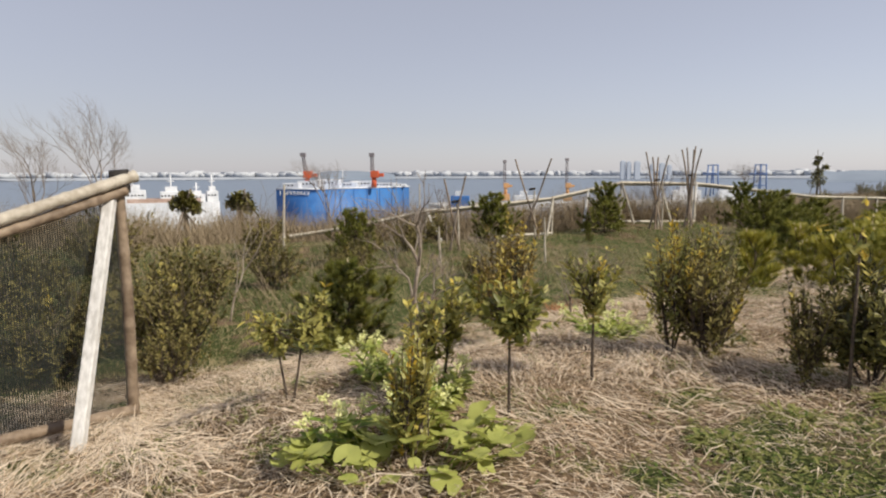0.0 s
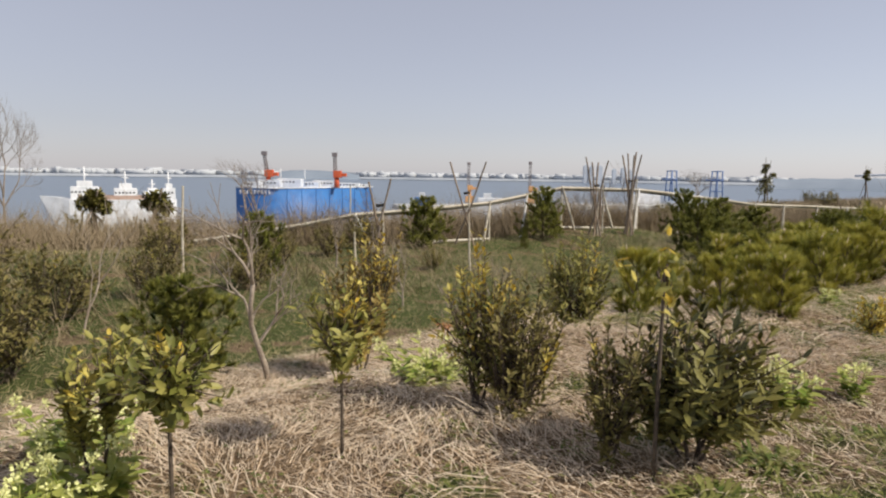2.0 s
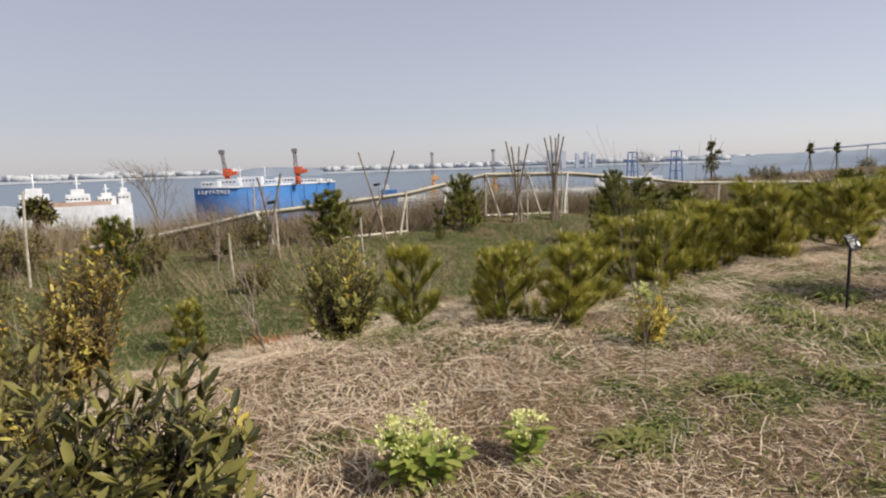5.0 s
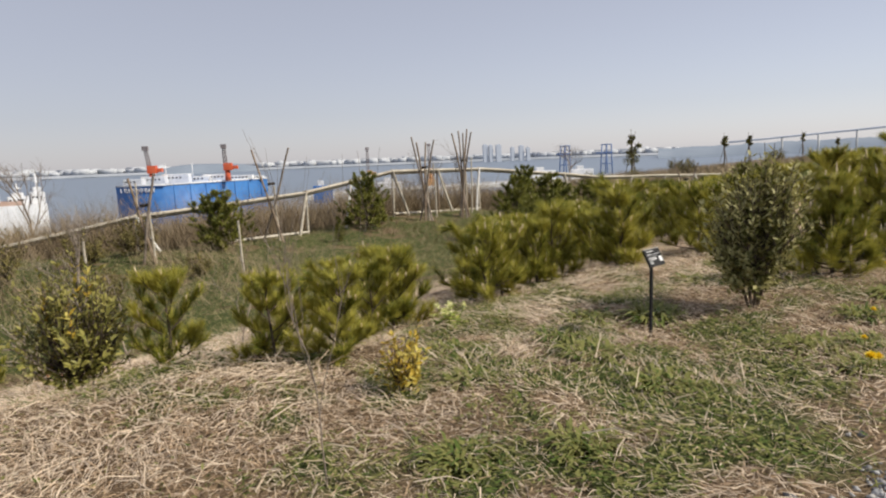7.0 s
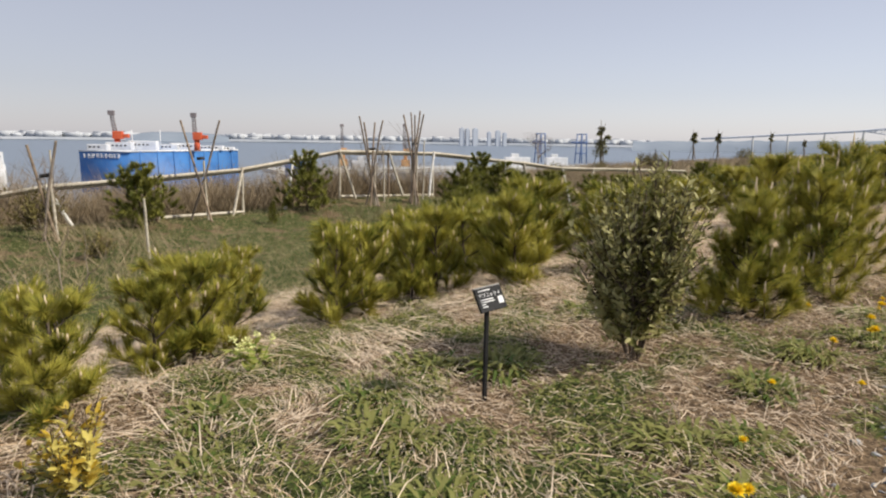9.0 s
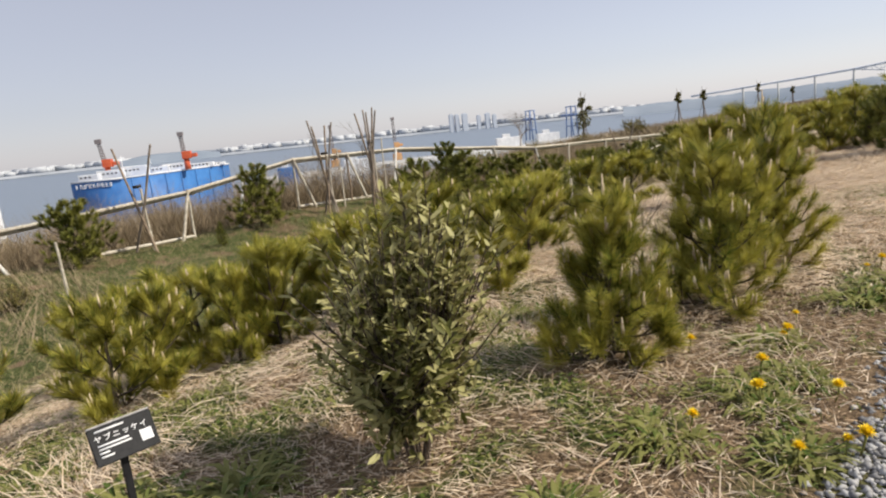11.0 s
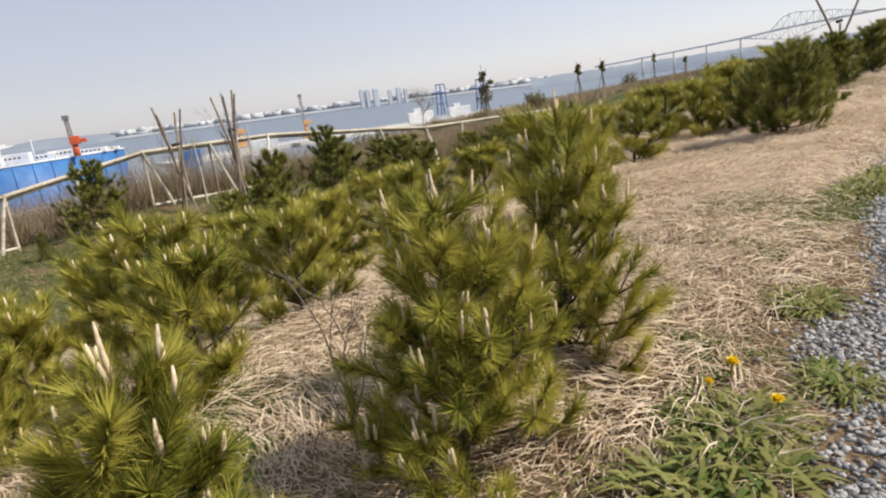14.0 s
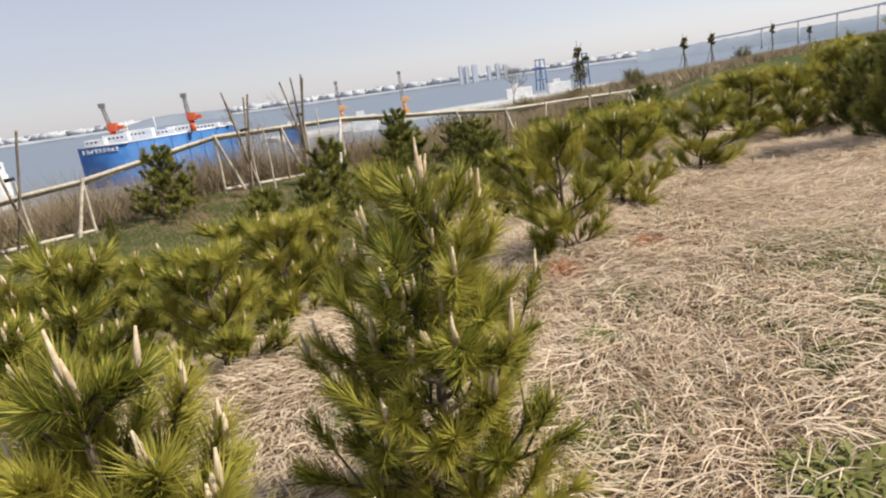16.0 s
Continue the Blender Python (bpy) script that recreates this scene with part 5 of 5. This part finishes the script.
staked_tree(4.2, 26, 1.5, 6, "dark wind-clipped tree tied to stakes beyond the meadow")
staked_tree(6.3, 26, 1.45, 7, "dark wind-clipped tree tied to stakes beyond the meadow")
staked_tree(75.06, 39.29, 4.3, 1, "dark tree clipped into tiers on the far ridge", True)
staked_tree(100.15, 38.5, 3.85, 2, "small dark staked tree on the ridge")
staked_tree(109.2, 38.4, 3.9, 3, "small dark staked tree beside its twin")
staked_tree(150, 43, 4.6, 4, "dark broad staked tree on the ridge")
staked_tree(163, 40, 3.2, 5, "low dark staked tree near the bridge end")
for k, (s, d, h) in enumerate(((14.5, 72, 3.3), (11.6, 74, 3.4), (17.5, 78, 3.6), (7, 62, 2.6), (24, 80, 3.5), (3, 66, 2.6), (64, -.5, 1.3), (70, .8, 1.5), (78, -1.5, 1.8), (90, 41, 1.6), (58, 34, 1.4), (47, 33, 1.8), (52, 36, 1.6), (64, 33, 1.2), (120, 38, 2.0), (70, 30, 1.4))):
    p = P(s, d)
    copy_thing(LOW, pose(p.x, p.y, p.z, 0, 0, k * 50) @ Matrix.Scale(h, 4))


# ---------------------------------------------------------------- grass, brush and gravel
def scatter(n, s0, s1, d0, d1, power=1.0):
    s = s0 + (s1 - s0) * rng.random(n) ** power
    d = d0 + (d1 - d0) * rng.random(n) ** power
    return s, d


def field(name, label, s, d, length, width, m, flat, droop, category="grass", lift=.0, upright=0.0, simple=False, combed=.72):
    """Blades over the ground at the given plan places; flat: how far they lie over."""
    n = len(s)
    x, y = W(s, d)
    z = gsd(s, d) + lift * rng.random(n)
    a = rng.uniform(0, 6.283, n)
    comb = vnoise(s * .9, d * .9, 11) * 6.283
    a = np.where(rng.random(n) < combed, comb + rng.normal(0, .5, n), a)
    up = np.abs(rng.normal(0, 1, n)) * (1 - flat) + .06 + upright
    dirs = np.stack([np.cos(a), np.sin(a), up], 1)
    side = unit(np.cross(dirs, np.stack([rng.normal(0, .5, n), rng.normal(0, .5, n), np.ones(n)], 1)))
    ln, wd = length * rng.uniform(.4, 1.45, n), width * rng.uniform(.7, 1.3, n)
    v = spikes(np.stack([x, y, z], 1), dirs, ln, wd, side) if simple else strips(np.stack([x, y, z], 1), dirs, ln, wd, droop, side)
    o = obj(name, strips_mesh(name, [(v, 0)], [m]))
    return tagged(o, label, category, kind="stuff")


def keep(s, d, want):
    k = rng.random(len(s)) < want
    return s[k], d[k]


s, d = scatter(380000, -.5, 24, -.4, 8.2)
s, d = keep(s, d, np.clip(1.05 - 1.0 * green_mask(s, d), .18, 1) * np.clip(.5 + 1.4 * vnoise(s * 4.3, d * 4.3, 31), .5, 1) * np.clip((d - path_edge(s) + .12) / .25, 0, 1))
field("dry_grass", "flattened pale dry straw over the slope", s, d, np.where((s < 13) & (d < 2.2), .085, .105), .0046, M_straw, .74, .12, lift=.04, simple=True, combed=.55)
# long swathes laid over by the wind, thick in some places and missing in others
s, d = scatter(90000, -.5, 26, .1, 8)
s, d = keep(s, d, np.clip((vnoise(s * 1.7, d * 1.7, 41) - .38) * 4, 0, 1) * np.clip(1.15 - green_mask(s, d), .1, 1) * np.clip((d - path_edge(s) - .1) / .4, 0, 1))
k = rng.random(len(s)) < np.where(s < 13, np.clip((d - 1.9) / 1.3, .12, 1), 1)
s, d = s[k], d[k]
field("straw_swathe", "long combed swathes of pale dead grass", s, d, .26, .0055, M_straw, .80, .22, lift=.07, combed=.88)
s, d = scatter(60000, 13.5, 27, -.3, 4.6)
s, d = keep(s, d, np.clip((d - path_edge(s)) / .4, 0, 1) * np.clip(1.25 - green_mask(s, d), .2, 1))
field("ridge_straw", "thick pale straw lying over the upper slope", s, d, .19, .0062, M_straw, .78, .2, lift=.06, combed=.7)
s, d = scatter(26000, -.5, 20, .3, 8)
field("dry_stalks", "longer standing dry grass stalks", s, d, np.where(s < 10.5, .15, .22), .0032, M_straw, .5, .25, combed=.3)
s, d = scatter(170000, -.5, 22, .1, 8.2)
s, d = keep(s, d, np.clip(green_mask(s, d) * 1.5, 0.03, 1))
field("green_grass", "short fresh green grass among the straw", s, d, .06, .0055, M_green, .35, .3, combed=.2)
s, d = scatter(110000, -8, 36, 7.8, 22)
field("meadow_grass", "rough mixed grass on the lower meadow", s, d, .17, .013, M_meadow, .4, .25, simple=True, combed=.25)
s, d = scatter(80000, 18, 70, -1.8, 9, 1.3)
s, d = keep(s, d, np.clip((d - path_edge(s) + .1) / .3, 0, 1))
field("far_dry_grass", "dry straw along the ridge verge", s, d, .22, .014, M_straw, .75, .15, simple=True)
s, d = scatter(110000, -14, 52, 21.7, 27)
s, d = keep(s, d, np.clip((vnoise(s * .5, d * .5, 23) - .2) * 2.2, .1, 1))
tall = np.interp(s, [-14, 9, 14, 24, 52], [1.2, 1.25, 1.55, 1.6, 1.5]) * (.55 + .8 * vnoise(s * 1.1, d * 1.1, 24))
field("brown_brush", "dense brown leafless brush behind the fence", s, d, tall, .017, M_reed, .15, .0, "brush", upright=1.0, simple=True, combed=.1)
s, d = scatter(6500, -12, 14, 11, 22)
s, d = keep(s, d, np.clip((vnoise(s * .4, d * .4, 21) - .35) * 3, 0, 1))
field("brown_thicket", "patches of brown twiggy thicket on low ground", s, d, .9, .010, M_reed, .35, .0, "brush", upright=.8)
s, d = scatter(16000, 20, 60, 6, 21)
s, d = keep(s, d, np.clip((vnoise(s * .3, d * .3, 22) - .35) * 3, 0, 1))
field("tan_scrub", "tan dry scrub between the pines", s, d, .6, .012, M_reed, .35, .05, "brush", upright=.6)
s, d = scatter(40000, 45, 190, 22, 48)
field("ridge_scrub", "olive and brown scrub along the far ridge", s, d, 1.0, .06, M_reed, .35, .0, "brush", upright=.8, simple=True)


def leafy_weeds():
    """Small broad leaves of ground weeds, thick along the verge and thin in the straw."""
    s, d = scatter(170000, 0, 18, .25, 4.8)
    s, d = keep(s, d, np.clip((green_mask(s, d) - .12) * 1.4, .02, .8) * np.clip(.2 + 1.5 * vnoise(s * 3.1, d * 3.1, 33), .15, 1))
    n = len(s)
    x, y = W(s, d)
    a = rng.uniform(0, 6.283, n)
    base = np.stack([x, y, gsd(s, d) + rng.uniform(.01, .06, n)], 1)
    dirs = np.stack([np.cos(a), np.sin(a), rng.uniform(-.1, .6, n)], 1)
    v = leaves(base, dirs, np.tile([.01, 0, 1.0], (n, 1)), .032 * rng.uniform(.5, 1.5, n), .014)
    tagged(obj("leafy_weeds", leaf_mesh("leafy_weeds", [(v, 0)], [M_green])), "small green broad-leaved weeds creeping through straw", "weeds", kind="stuff")


leafy_weeds()


def gravel():
    """Loose stones of the path: lumpy pebbles, finest and closest at the near stretch."""
    base = np.array([(1, 0, 0), (-1, 0, 0), (0, 1, 0), (0, -1, 0), (0, 0, 1), (0, 0, -1)], float)
    tris = np.array([(0, 2, 4), (2, 1, 4), (1, 3, 4), (3, 0, 4), (2, 0, 5), (1, 2, 5), (3, 1, 5), (0, 3, 5)])
    out = []
    for nm, lb, n, (s0, s1, d0, d1), size in (("gravel", "loose grey crushed gravel on the path", 80000, (7.8, 20.5, -1.7, .42), .0155), ("far_gravel", "grey gravel farther along the path", 9000, (19.5, 48, -4, -.1), .04)):
        s, d = scatter(n, s0, s1, d0, d1)
        edge = path_edge(s)
        k = rng.random(n) < np.clip((edge - d) / .18, 0.015, 1)
        s, d = s[k], d[k]
        n = len(s)
        x, y = W(s, d)
        sc = size * rng.uniform(.5, 1.4, n)
        z = gsd(s, d) + sc * .25
        rot = rng.uniform(0, 6.283, (n, 2))
        shp = (base[None] + rng.normal(0, .28, (n, 6, 3))) * rng.uniform(.6, 1.3, (n, 6, 1)) * np.stack([rng.uniform(.8, 1.35, n), rng.uniform(.7, 1.1, n), rng.uniform(.45, .85, n)], 1)[:, None, :] * sc[:, None, None]
        c, q = np.cos(rot), np.sin(rot)
        X = shp[..., 0] * c[:, :1] - shp[..., 1] * q[:, :1]
        Y = shp[..., 0] * q[:, :1] + shp[..., 1] * c[:, :1]
        v = np.stack([X + x[:, None], Y + y[:, None], shp[..., 2] + z[:, None]], -1).reshape(-1, 3)
        f = (tris[None] + (np.arange(n) * 6)[:, None, None]).reshape(-1, 3)
        tagged(obj(nm, mesh_np(nm, v, [(f, 0)], [M_stone])), lb, "gravel", kind="stuff")
    # the packed bed under the loose stones
    ss, dd = np.concatenate([np.arange(-40, 30, .25), np.arange(30, 200, 2.0)]), np.linspace(0, 1, 12)
    S, K = np.meshgrid(ss, dd, indexing="ij")
    edge = path_edge(S) - .07
    D = -4.5 + (edge + 4.5) * K
    X, Y = W(S, D)
    Z = gsd(S, D) + .006 * (1 - K ** 8) - .004 * K ** 8
    a, b = S.shape
    i, j = np.meshgrid(np.arange(a - 1), np.arange(b - 1), indexing="ij")
    q = np.stack([i * b + j, (i + 1) * b + j, (i + 1) * b + j + 1, i * b + j + 1], -1).reshape(-1, 4)
    tagged(obj("path", mesh_np("path", np.stack([X, Y, Z], -1).reshape(-1, 3), [(q, 0)], [mat("packed_grit", (.05, .05, .05), (.16, .158, .155), 60, .95, .9)])), "packed grey gravel path bed", "path", kind="structure")


gravel()
